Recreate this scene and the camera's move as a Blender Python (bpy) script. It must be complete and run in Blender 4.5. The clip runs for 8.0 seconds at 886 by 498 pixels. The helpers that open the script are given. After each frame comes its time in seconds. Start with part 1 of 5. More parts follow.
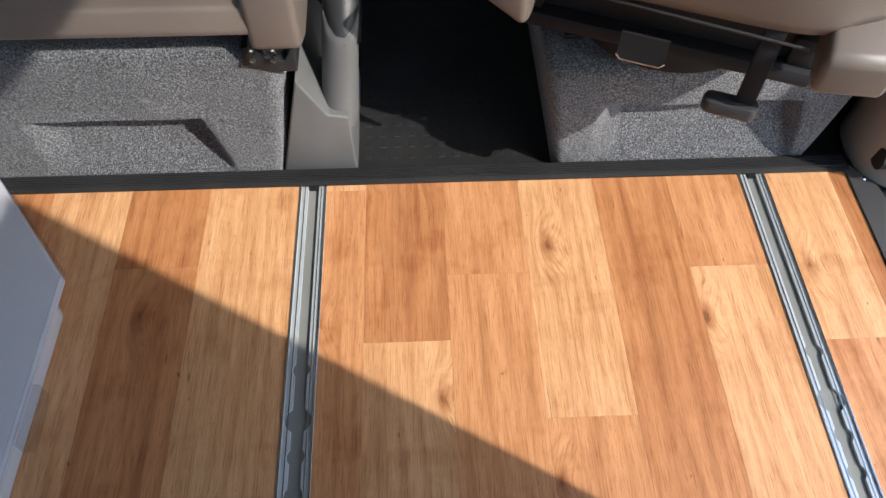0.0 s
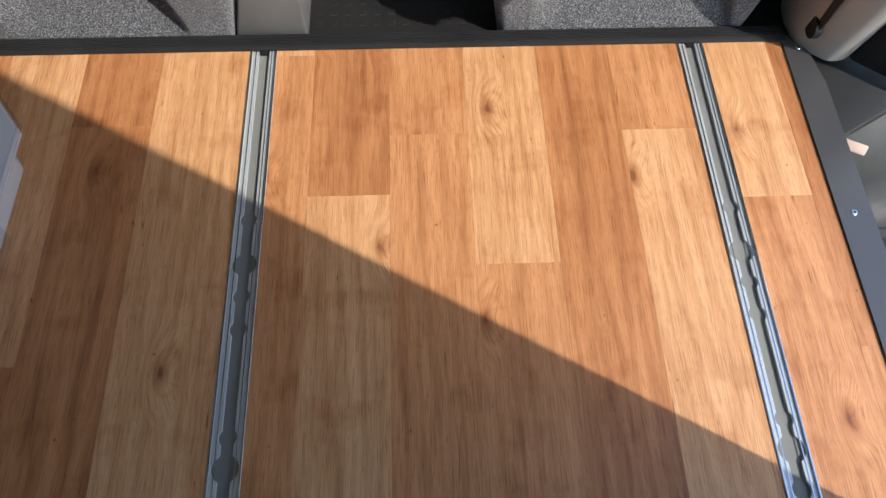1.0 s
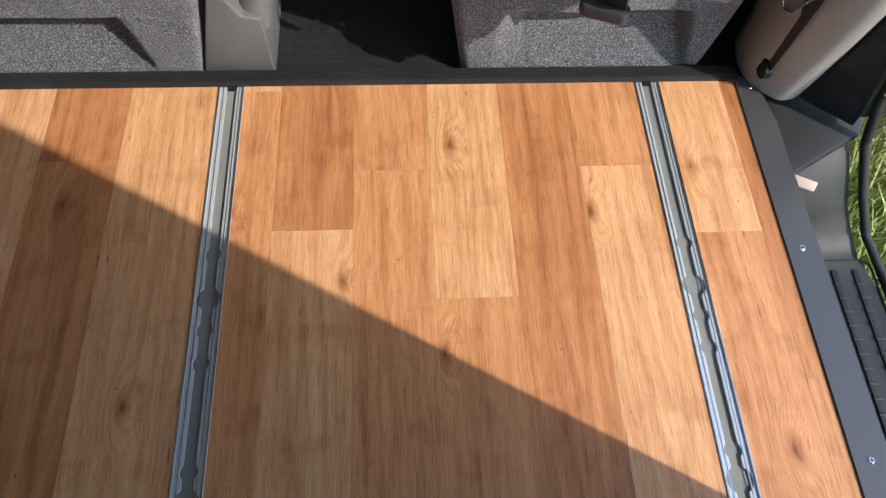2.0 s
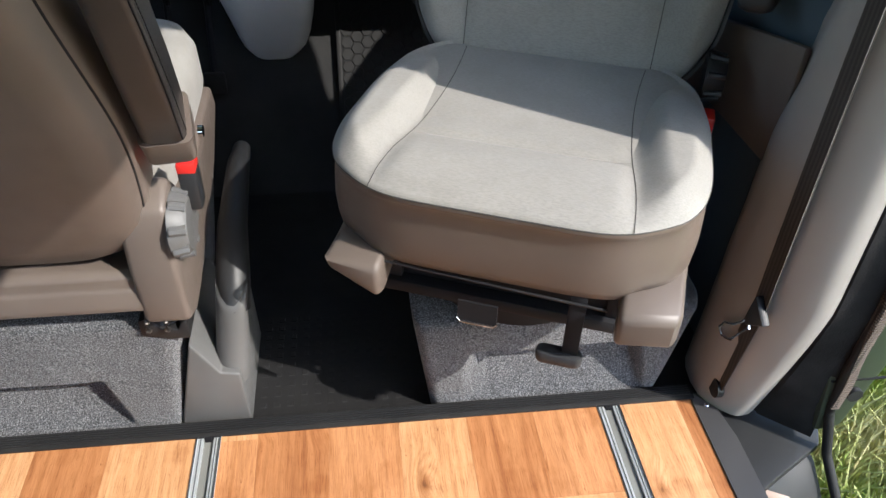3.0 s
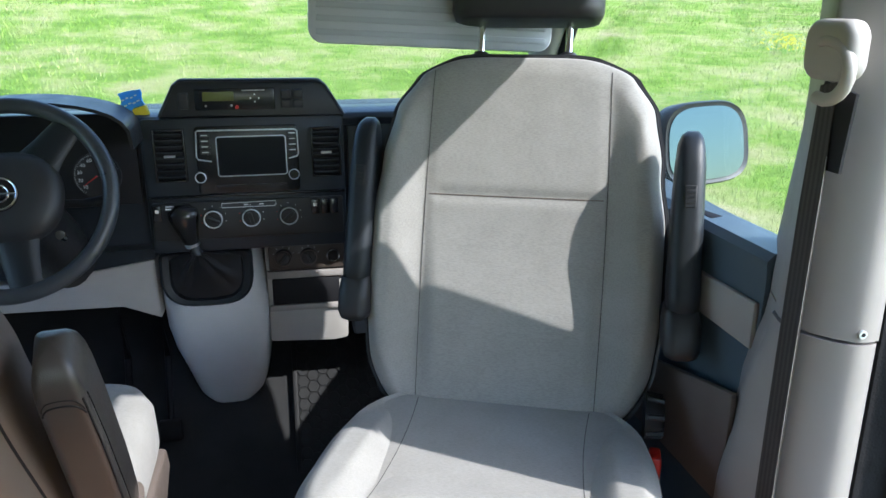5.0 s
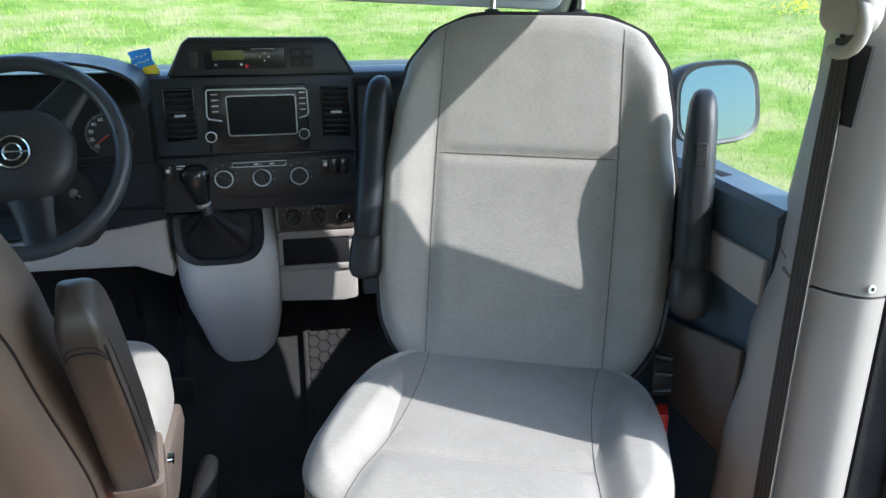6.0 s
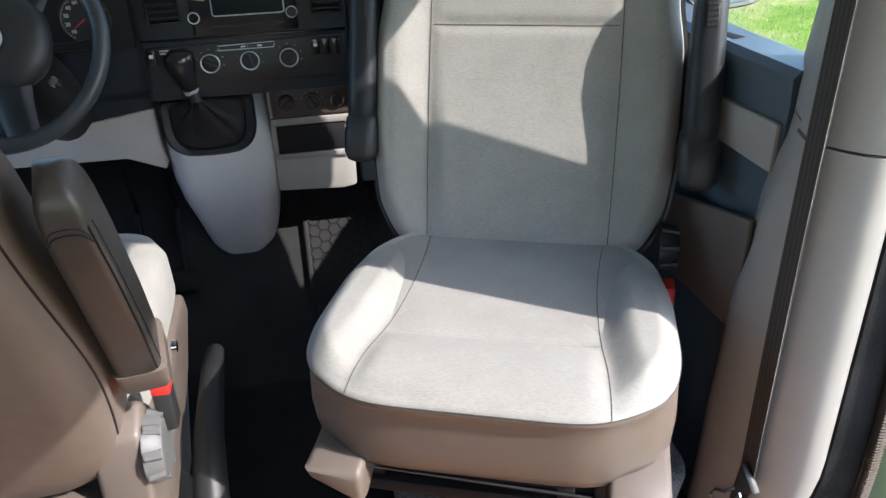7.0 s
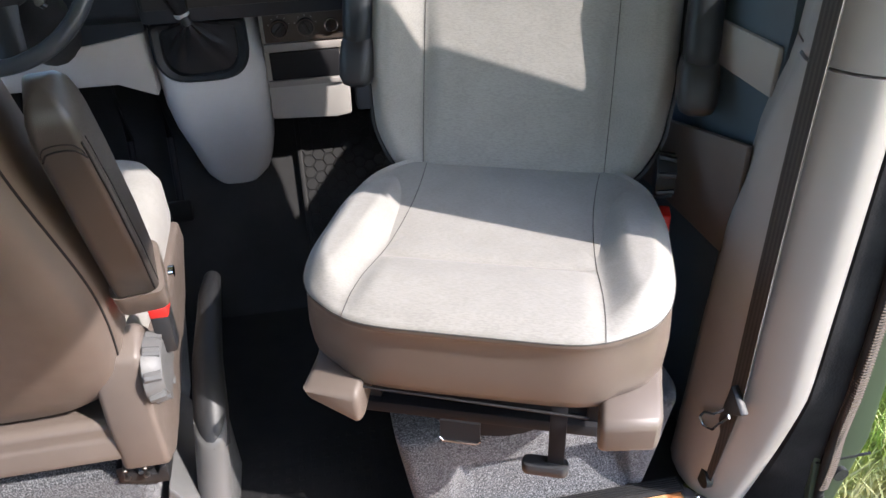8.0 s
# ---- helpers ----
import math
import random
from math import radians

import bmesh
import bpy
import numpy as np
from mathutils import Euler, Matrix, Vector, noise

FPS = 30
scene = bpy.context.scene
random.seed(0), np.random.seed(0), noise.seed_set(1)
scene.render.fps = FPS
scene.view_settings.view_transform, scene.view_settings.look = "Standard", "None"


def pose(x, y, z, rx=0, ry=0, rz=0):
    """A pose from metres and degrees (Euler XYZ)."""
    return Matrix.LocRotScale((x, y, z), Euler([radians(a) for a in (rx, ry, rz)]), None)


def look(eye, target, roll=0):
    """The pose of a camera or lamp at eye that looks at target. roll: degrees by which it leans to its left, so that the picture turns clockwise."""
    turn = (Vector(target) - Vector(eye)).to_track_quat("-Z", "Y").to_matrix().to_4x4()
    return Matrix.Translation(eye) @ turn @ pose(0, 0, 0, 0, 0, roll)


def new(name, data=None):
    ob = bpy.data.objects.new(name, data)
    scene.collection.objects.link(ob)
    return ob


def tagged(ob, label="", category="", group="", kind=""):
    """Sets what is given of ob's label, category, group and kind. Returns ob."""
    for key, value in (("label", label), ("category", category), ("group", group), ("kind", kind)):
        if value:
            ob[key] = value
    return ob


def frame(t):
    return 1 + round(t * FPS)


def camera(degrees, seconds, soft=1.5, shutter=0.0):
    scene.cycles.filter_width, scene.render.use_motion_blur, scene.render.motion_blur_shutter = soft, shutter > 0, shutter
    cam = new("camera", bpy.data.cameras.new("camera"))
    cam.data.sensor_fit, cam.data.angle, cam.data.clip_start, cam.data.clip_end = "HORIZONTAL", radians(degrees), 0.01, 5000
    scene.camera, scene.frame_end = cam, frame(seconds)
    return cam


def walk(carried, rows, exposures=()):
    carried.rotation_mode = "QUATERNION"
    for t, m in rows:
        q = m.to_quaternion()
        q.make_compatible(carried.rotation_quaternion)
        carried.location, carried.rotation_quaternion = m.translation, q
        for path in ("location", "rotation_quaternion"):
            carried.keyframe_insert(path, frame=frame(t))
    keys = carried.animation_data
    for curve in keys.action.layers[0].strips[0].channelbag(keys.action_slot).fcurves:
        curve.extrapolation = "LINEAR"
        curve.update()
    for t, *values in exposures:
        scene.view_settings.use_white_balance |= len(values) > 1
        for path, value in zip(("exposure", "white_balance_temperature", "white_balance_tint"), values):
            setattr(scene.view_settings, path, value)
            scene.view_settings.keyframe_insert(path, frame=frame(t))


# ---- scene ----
cam = camera(60.0, 8.0)
PATH = [
    (0, (0.174, -0.841, 1.003), (0.237, 0.306, -0.635), 0.8),
    (0.5, (0.221, -0.905, 1.011), (0.283, 0.156, -0.683), 1.3),
    (1, (0.261, -0.952, 1.016), (0.322, -0.001, -0.742), 1.7),
    (1.2, (0.274, -0.966, 1.026), (0.346, -0.054, -0.753), 2.7),
    (2.3, (0.29, -0.934, 1.069), (0.42, 0.175, -0.59), 3.7),
    (2.5, (0.291, -0.926, 1.088), (0.44, 0.31, -0.478), 3.1),
    (2.6, (0.292, -0.918, 1.102), (0.453, 0.377, -0.414), 3.1),
    (3, (0.297, -0.913, 1.153), (0.505, 0.63, -0.102), 1.6),
    (3.3, (0.321, -0.929, 1.189), (0.541, 0.742, 0.113), 0.1),
    (3.5, (0.311, -0.91, 1.207), (0.565, 0.806, 0.211), 0.4),
    (4, (0.319, -0.912, 1.24), (0.623, 0.885, 0.417), -0.3),
    (4.5, (0.32, -0.906, 1.267), (0.663, 0.952, 0.613), -0.4),
    (4.7, (0.314, -0.905, 1.275), (0.669, 0.968, 0.673), -0.2),
    (5.8, (0.297, -0.911, 1.278), (0.662, 0.954, 0.654), 0.0),
    (6, (0.294, -0.917, 1.263), (0.634, 0.932, 0.581), -0.1),
    (6.5, (0.282, -0.893, 1.241), (0.565, 0.905, 0.413), -1.0),
    (7, (0.303, -0.891, 1.222), (0.611, 0.852, 0.29), -2.1),
    (7.5, (0.309, -0.9, 1.211), (0.644, 0.785, 0.187), -2.4),
    (8, (0.298, -0.899, 1.204), (0.6, 0.762, 0.132), -1.8),
]
EXPOSURES = [(0.0, 1.78, 6150, 9), (1.2, 1.6, 6300, 10), (2.5, 1.65, 6250, 10), (3.5, 2.26, 6000, 9), (4.5, 2.22, 5650, 9), (6.0, 2.32, 5700, 9), (6.5, 2.36, 5850, 9), (7.5, 2.4, 6150, 15), (8.0, 2.44, 6150, 15)]
walk(cam, [(t, look(eye, target, roll)) for t, eye, target, roll in PATH], EXPOSURES)


from mathutils.bvhtree import BVHTree

# ---- world, sun, exposure ----
SUN_AZ, SUN_EL = -35.5, 38.5      # degrees from +x, and above the horizon
to_sun = Vector((math.cos(radians(SUN_EL)) * math.cos(radians(SUN_AZ)), math.cos(radians(SUN_EL)) * math.sin(radians(SUN_AZ)), math.sin(radians(SUN_EL))))
world = bpy.data.worlds.new("sky")
scene.world = world
world.use_nodes = True
wn = world.node_tree.nodes
sky = wn.new("ShaderNodeTexSky")
sky.sky_type, sky.sun_disc = "NISHITA", False
sky.sun_elevation, sky.sun_rotation = radians(SUN_EL), radians(90 - SUN_AZ)
world.node_tree.links.new(sky.outputs[0], wn["Background"].inputs[0])
wn["Background"].inputs[1].default_value = 0.15
sun_data = bpy.data.lights.new("sun", "SUN")
sun_data.energy, sun_data.angle, sun_data.color = 2.0, radians(0.55), (1.0, 0.92, 0.81)
sun = new("sun", sun_data)
sun.matrix_world = look(to_sun * 20, (0, 0, 0))


# ---- materials ----
class Mat:
    """A principled material with a small chain of nodes."""

    def __init__(self, name, colour=(0.5, 0.5, 0.5), rough=0.5, metal=0.0, spec=0.5):
        self.m = bpy.data.materials.new(name)
        self.m.use_nodes = True
        self.t = self.m.node_tree
        self.b = self.t.nodes["Principled BSDF"]
        self.b.inputs["Base Color"].default_value = (*colour, 1)
        self.b.inputs["Roughness"].default_value = rough
        self.b.inputs["Metallic"].default_value = metal
        self.b.inputs["Specular IOR Level"].default_value = spec
        self.co = self.t.nodes.new("ShaderNodeTexCoord").outputs["Object"]

    def node(self, kind, **kw):
        n = self.t.nodes.new(kind)
        for k, v in kw.items():
            n.inputs[k.replace("_", " ")].default_value = v
        return n

    def link(self, a, b):
        self.t.links.new(a, b)

    def coords(self, scale=(1, 1, 1), offset=None):
        n = self.node("ShaderNodeMapping")
        n.inputs["Scale"].default_value = scale
        self.link(self.co, n.inputs["Vector"])
        if offset is not None:
            self.link(offset, n.inputs["Location"])
        return n.outputs[0]

    def noise(self, scale, detail=3.0, rough=0.55, vec=None, distortion=0.0):
        n = self.node("ShaderNodeTexNoise", Scale=scale, Detail=detail, Roughness=rough, Distortion=distortion)
        self.link(vec or self.co, n.inputs["Vector"])
        return n.outputs["Fac"]

    def ramp(self, fac, stops):
        n = self.t.nodes.new("ShaderNodeValToRGB")
        e = n.color_ramp.elements
        while len(e) < len(stops):
            e.new(0.5)
        for el, (p, c) in zip(e, stops):
            el.position, el.color = p, (*c, 1)
        self.link(fac, n.inputs[0])
        return n.outputs[0]

    def mix(self, fac, a, b, mode="MIX"):
        n = self.t.nodes.new("ShaderNodeMix")
        n.data_type, n.blend_type = "RGBA", mode
        for sock, v in ((n.inputs[0], fac), (n.inputs[6], a), (n.inputs[7], b)):
            if isinstance(v, (int, float)):
                sock.default_value = v
            elif isinstance(v, tuple):
                sock.default_value = (*v, 1)
            else:
                self.link(v, sock)
        return n.outputs[2]

    def colour(self, out):
        self.link(out, self.b.inputs["Base Color"])
        return self

    def rough(self, fac, lo, hi):
        n = self.node("ShaderNodeMapRange", To_Min=lo, To_Max=hi)
        self.link(fac, n.inputs["Value"])
        self.link(n.outputs[0], self.b.inputs["Roughness"])
        return self

    def bump(self, fac, strength=0.2, dist=0.001):
        n = self.node("ShaderNodeBump", Strength=strength, Distance=dist)
        self.link(fac, n.inputs["Height"])
        if self.b.inputs["Normal"].is_linked:
            self.link(self.b.inputs["Normal"].links[0].from_socket, n.inputs["Normal"])
        self.link(n.outputs[0], self.b.inputs["Normal"])
        return self


def grained(name, a, b, rough=0.5, spread=0.12, scale=900.0, bump=0.25, spec=0.4):
    """Moulded plastic or vinyl: two near tones in soft patches, a fine pebble grain, uneven gloss."""
    m = Mat(name, a, rough, spec=spec)
    m.colour(m.ramp(m.noise(7.0, 4), [(0.3, a), (0.75, b)]))
    m.rough(m.noise(30.0, 5), rough - spread, rough + spread)
    v = m.node("ShaderNodeTexVoronoi", Scale=scale)
    m.link(m.co, v.inputs["Vector"])
    m.bump(v.outputs["Distance"], bump, 0.0006)
    return m.m


def wood(name, dark, mid, light):
    m = Mat(name, mid, 0.42, spec=0.4)
    info = m.t.nodes.new("ShaderNodeObjectInfo")
    off = m.node("ShaderNodeCombineXYZ")
    k = m.node("ShaderNodeMath")
    k.operation = "MULTIPLY"
    k.inputs[1].default_value = 37.0
    m.link(info.outputs["Random"], k.inputs[0])
    for i in range(2):
        m.link(k.outputs[0], off.inputs[i])
    base = m.coords((1, 1, 1), off.outputs[0])
    kn = m.node("ShaderNodeTexVoronoi", Scale=2.7)
    kn.voronoi_dimensions = "2D"
    m.link(m.coords((1.9, 0.8, 1.0), off.outputs[0]), kn.inputs["Vector"])
    pull = m.node("ShaderNodeMapRange", From_Min=0.0, From_Max=0.16, To_Min=0.09, To_Max=0.0)
    m.link(kn.outputs["Distance"], pull.inputs["Value"])
    bend = m.node("ShaderNodeCombineXYZ")
    m.link(pull.outputs[0], bend.inputs[0])

    def along(sx, sy):
        """Coordinates stretched along the plank, pushed aside round the knots."""
        add = m.node("ShaderNodeVectorMath")
        m.link(m.coords((sx, sy, 1.0), off.outputs[0]), add.inputs[0])
        m.link(bend.outputs[0], add.inputs[1])
        return add.outputs[0]

    fig = m.noise(2.6, 4, 0.55, along(9.0, 0.9), 1.6)                      # broad figure
    w = m.node("ShaderNodeTexWave", Scale=6.0, Distortion=22.0, Detail=4.0)
    w.inputs["Detail Scale"].default_value = 0.7
    m.link(along(1.6, 0.14), w.inputs["Vector"])                          # cathedral rings
    grain = m.noise(210.0, 4, 0.65, along(4.2, 0.09), 0.25)                  # fine pores
    fleck = m.noise(60.0, 4, 0.7, along(3.0, 0.55), 0.8)
    c = m.ramp(fig, [(0.30, dark), (0.48, mid), (0.70, light)])
    c = m.mix(0.30, c, m.ramp(w.outputs["Fac"], [(0.0, dark), (0.25, mid), (0.8, light)]), "MIX")
    c = m.mix(0.85, c, m.ramp(grain, [(0.36, (0.58, 0.47, 0.39)), (0.49, (1.0, 1.0, 1.0))]), "MULTIPLY")
    c = m.mix(0.35, c, m.ramp(fleck, [(0.30, (0.66, 0.56, 0.48)), (0.44, (1.0, 1.0, 1.0)), (0.8, (1.06, 1.06, 1.05))]), "MULTIPLY")
    blot = m.ramp(m.noise(11.0, 3, 0.6, base), [(0.30, (0.74, 0.64, 0.55)), (0.46, (1, 1, 1))])
    c = m.mix(0.75, c, blot, "MULTIPLY")
    ragged = m.node("ShaderNodeMath")
    ragged.operation = "MULTIPLY_ADD"
    m.link(m.noise(30.0, 3, 0.6, base), ragged.inputs[0])
    ragged.inputs[1].default_value = 0.09
    m.link(kn.outputs["Distance"], ragged.inputs[2])
    knot = m.ramp(ragged.outputs[0], [(0.048, (0.24, 0.15, 0.10)), (0.064, (0.56, 0.43, 0.34)), (0.13, (1, 1, 1))])
    c = m.mix(0.85, c, knot, "MULTIPLY")
    crack = m.ramp(m.noise(26.0, 2, 0.5, along(2.2, 0.12), 2.0), [(0.23, (0.32, 0.22, 0.16)), (0.265, (1, 1, 1))])
    c = m.mix(0.8, c, crack, "MULTIPLY")
    pore = m.ramp(m.noise(330.0, 2, 0.6, along(5.0, 0.20), 0.2), [(0.31, (0.50, 0.38, 0.29)), (0.37, (1, 1, 1))])
    c = m.mix(0.75, c, pore, "MULTIPLY")
    speck = m.ramp(m.noise(95.0, 2, 0.5, m.coords((1.0, 0.6, 1.0), off.outputs[0])), [(0.235, (0.38, 0.27, 0.19)), (0.265, (1, 1, 1))])
    c = m.mix(0.8, c, speck, "MULTIPLY")
    streak = m.ramp(m.noise(34.0, 4, 0.7, along(3.4, 0.10), 0.5), [(0.34, (0.78, 0.70, 0.62)), (0.48, (1, 1, 1)), (0.7, (1.08, 1.08, 1.06))])
    c = m.mix(0.7, c, streak, "MULTIPLY")
    m.colour(c)
    m.rough(grain, 0.36, 0.55)
    m.bump(grain, 0.3, 0.0006)
    return m.m


wood_mid = wood("wood_mid", (0.35, 0.150, 0.058), (0.475, 0.222, 0.094), (0.56, 0.28, 0.130))
wood_light = wood("wood_light", (0.43, 0.208, 0.088), (0.56, 0.300, 0.140), (0.635, 0.375, 0.195))
wood_red = wood("wood_red", (0.28, 0.110, 0.041), (0.40, 0.172, 0.068), (0.49, 0.232, 0.098))
joint_dark = Mat("joint_dark", (0.06, 0.035, 0.02), 0.8).m


def metal(name, c, rough, aniso=(1, 60, 1)):
    m = Mat(name, c, rough, 1.0)
    n = m.noise(40.0, 4, 0.6, m.coords(aniso))
    m.rough(n, rough - 0.1, rough + 0.15)
    m.colour(m.ramp(n, [(0.3, tuple(0.85 * q for q in c)), (0.7, c)]))
    return m.m


aluminium = metal("aluminium", (0.50, 0.53, 0.545), 0.40, (60, 1, 60))
aluminium.node_tree.nodes["Principled BSDF"].inputs["Metallic"].default_value = 0.4
dark_trim_metal = Mat("dark_trim_metal", (0.09, 0.09, 0.094), 0.36, 0.5).m
# paler, bluish metal for the rail edges: the sky's glint put into the colour
rail_edge_glint = Mat("rail_edge_glint", (0.62, 0.66, 0.70), 0.22, 1.0).m
chrome = Mat("chrome", (0.8, 0.8, 0.8), 0.08, 1.0).m
black_metal = grained("black_metal", (0.012, 0.012, 0.013), (0.02, 0.02, 0.022), 0.5)
channel_grey = grained("channel_grey", (0.15, 0.155, 0.145), (0.20, 0.205, 0.19), 0.55, scale=500)


def carpet():
    m = Mat("needle_felt", (0.07, 0.07, 0.075), 0.95, spec=0.1)
    n = m.noise(400.0, 4, 0.7)
    big = m.noise(9.0, 4)
    c = m.ramp(n, [(0.35, (0.012, 0.013, 0.015)), (0.5, (0.070, 0.073, 0.080)), (0.64, (0.25, 0.255, 0.27))])
    c = m.mix(0.6, c, m.ramp(big, [(0.3, (0.75, 0.75, 0.75)), (0.7, (1.15, 1.15, 1.15))]), "MULTIPLY")
    m.colour(c)
    m.bump(n, 0.9, 0.003)
    m.b.inputs["Sheen Weight"].default_value = 0.25
    return m.m


carpet_grey = carpet()
felt_black = grained("felt_black", (0.012, 0.012, 0.013), (0.035, 0.035, 0.036), 0.95, spread=0.04, scale=260, bump=0.8, spec=0.1)


def fabric(name, a, b, rough=0.85):
    m = Mat(name, a, rough, spec=0.2)
    fine = m.noise(620.0, 2, 0.6, m.coords((0.22, 1, 1)))
    c = m.ramp(m.noise(12.0, 4), [(0.3, a), (0.7, b)])
    c = m.mix(0.32, c, m.ramp(fine, [(0.35, (0.58, 0.58, 0.58)), (0.6, (1.06, 1.06, 1.06))]), "MULTIPLY")
    m.colour(c)
    m.bump(fine, 0.22, 0.0006)
    m.bump(m.noise(22.0, 3), 0.15, 0.006)
    m.b.inputs["Sheen Weight"].default_value = 0.15
    return m.m


seat_fabric = fabric("seat_fabric", (0.245, 0.235, 0.218), (0.280, 0.269, 0.250))
seat_vinyl = grained("seat_vinyl", (0.116, 0.090, 0.074), (0.138, 0.108, 0.090), 0.40, scale=1200, bump=0.2)
arm_vinyl = grained("arm_vinyl", (0.040, 0.034, 0.031), (0.052, 0.045, 0.041), 0.34, spread=0.04, scale=900)
dark_vinyl = grained("dark_vinyl", (0.022, 0.023, 0.026), (0.034, 0.035, 0.038), 0.42, scale=900)
seam_grey = Mat("seam_grey", (0.055, 0.052, 0.05), 0.7, spec=0.2).m
piping_black = Mat("piping_black", (0.010, 0.010, 0.012), 0.7, spec=0.25).m
satin_silver = Mat("satin_silver", (0.62, 0.65, 0.70), 0.3, 0.45).m
gaiter_leather = grained("gaiter_leather", (0.016, 0.016, 0.018), (0.026, 0.026, 0.028), 0.42, scale=700)
rim_leather = grained("rim_leather", (0.034, 0.038, 0.044), (0.050, 0.055, 0.062), 0.33, scale=900)
black_plastic = grained("black_plastic", (0.014, 0.0145, 0.016), (0.024, 0.025, 0.027), 0.42, scale=1100)
arm_plastic = grained("arm_plastic", (0.011, 0.013, 0.016), (0.017, 0.020, 0.024), 0.40, scale=1100, spec=0.3)
dash_black = grained("dash_black", (0.013, 0.018, 0.025), (0.020, 0.026, 0.034), 0.40, scale=800)
dash_grey = grained("dash_grey", (0.37, 0.35, 0.325), (0.42, 0.40, 0.372), 0.55, scale=900)
trim_grey = grained("trim_grey", (0.262, 0.243, 0.228), (0.296, 0.276, 0.260), 0.45, scale=900)
console_grey = grained("console_grey", (0.57, 0.565, 0.555), (0.63, 0.62, 0.61), 0.45, scale=900)
cover_grey = grained("cover_grey", (0.112, 0.090, 0.077), (0.134, 0.110, 0.095), 0.42, scale=900)
handbrake_grey = grained("handbrake_grey", (0.085, 0.085, 0.085), (0.12, 0.12, 0.12), 0.45, scale=900)
rubber = grained("rubber", (0.011, 0.011, 0.012), (0.022, 0.022, 0.022), 0.65, scale=500, bump=0.5, spec=0.25)
gloss_black = Mat("gloss_black", (0.010, 0.011, 0.013), 0.24).m
screen_glass = Mat("screen_glass", (0.008, 0.010, 0.014), 0.22, spec=0.2).m
white_print = Mat("white_print", (0.7, 0.7, 0.7), 0.5).m
red_plastic = Mat("red_plastic", (0.55, 0.02, 0.015), 0.4).m
blue_plastic = Mat("blue_plastic", (0.04, 0.27, 0.8), 0.5).m
yellow_plastic = Mat("yellow_plastic", (0.8, 0.65, 0.03), 0.5).m
step_plastic = grained("step_plastic", (0.019, 0.020, 0.021), (0.029, 0.030, 0.031), 0.5, scale=700, bump=0.4, spec=0.3)
headliner = grained("headliner", (0.5, 0.49, 0.47), (0.56, 0.55, 0.53), 0.9, scale=600)
body_paint = Mat("body_paint", (0.055, 0.07, 0.05), 0.3, 0.35).m
belt_weave = Mat("belt_web", (0.035, 0.03, 0.026), 0.65, spec=0.3)
belt_bands = belt_weave.node("ShaderNodeTexWave", Scale=36.0, Distortion=0.4, Detail=1.0)
belt_bands.bands_direction = "Y"
belt_weave.link(belt_weave.co, belt_bands.inputs["Vector"])
belt_weave.colour(belt_weave.mix(0.5, belt_weave.ramp(belt_bands.outputs["Fac"], [(0.2, (0.022, 0.019, 0.017)), (0.8, (0.060, 0.052, 0.046))]), belt_weave.ramp(belt_weave.noise(900.0, 2), [(0.3, (0.018, 0.016, 0.014)), (0.7, (0.06, 0.05, 0.045))])))
belt_weave.bump(belt_bands.outputs["Fac"], 0.3, 0.0008)
belt_web = belt_weave.m


def glass(name, tint=(1, 1, 1)):
    m = bpy.data.materials.new(name)
    m.use_nodes = True
    t = m.node_tree
    out = t.nodes["Material Output"]
    tr = t.nodes.new("ShaderNodeBsdfTransparent")
    tr.inputs[0].default_value = (*tint, 1)
    gl = t.nodes.new("ShaderNodeBsdfGlossy")
    gl.inputs["Roughness"].default_value = 0.02
    lw = t.nodes.new("ShaderNodeLayerWeight")
    lw.inputs[0].default_value = 0.5
    fr = t.nodes.new("ShaderNodeMath")
    fr.operation = "POWER"
    fr.inputs[1].default_value = 4.0
    t.links.new(lw.outputs["Facing"], fr.inputs[0])
    fr2 = t.nodes.new("ShaderNodeMapRange")
    fr2.inputs["To Min"].default_value, fr2.inputs["To Max"].default_value = 0.03, 0.6
    t.links.new(fr.outputs[0], fr2.inputs["Value"])
    mx = t.nodes.new("ShaderNodeMixShader")
    t.links.new(fr2.outputs[0], mx.inputs[0])
    t.links.new(tr.outputs[0], mx.inputs[1])
    t.links.new(gl.outputs[0], mx.inputs[2])
    t.links.new(mx.outputs[0], out.inputs[0])
    return m


door_blue = grained("door_blue", (0.060, 0.085, 0.104), (0.070, 0.096, 0.116), 0.30, spread=0.05, scale=900)
knob_black = Mat("knob_black", (0.022, 0.022, 0.024), 0.1).m
window_glass = glass("window_glass", (0.93, 0.96, 0.95))
clear_plastic = glass("clear_plastic", (0.9, 0.92, 0.95))
mirror = Mat("mirror", (0.05, 0.08, 0.095), 0.02, 1.0).m


# ---- builders ----
I4 = Matrix.Identity(4)


def wm(o):
    return wm(o.parent) @ o.matrix_parent_inverse @ o.matrix_basis if o.parent else o.matrix_basis


def mesh_of(bm, name, mat, smooth=38.0):
    bmesh.ops.recalc_face_normals(bm, faces=bm.faces[:])
    me = bpy.data.meshes.new(name)
    bm.to_mesh(me)
    bm.free()
    me.materials.append(mat)
    if smooth:
        me.polygons.foreach_set("use_smooth", [True] * len(me.polygons))
        me.set_sharp_from_angle(angle=radians(smooth))
    return me


def part(name, bm, mat, parent, label="", at=I4, smooth=38.0):
    """One mesh object under a thing or part, its vertices given in the frame `at`."""
    ob = new(name, mesh_of(bm, name, mat, smooth))
    ob.parent = parent
    ob.matrix_parent_inverse = wm(parent).inverted()
    ob.matrix_basis = at
    return tagged(ob, label) if label else ob


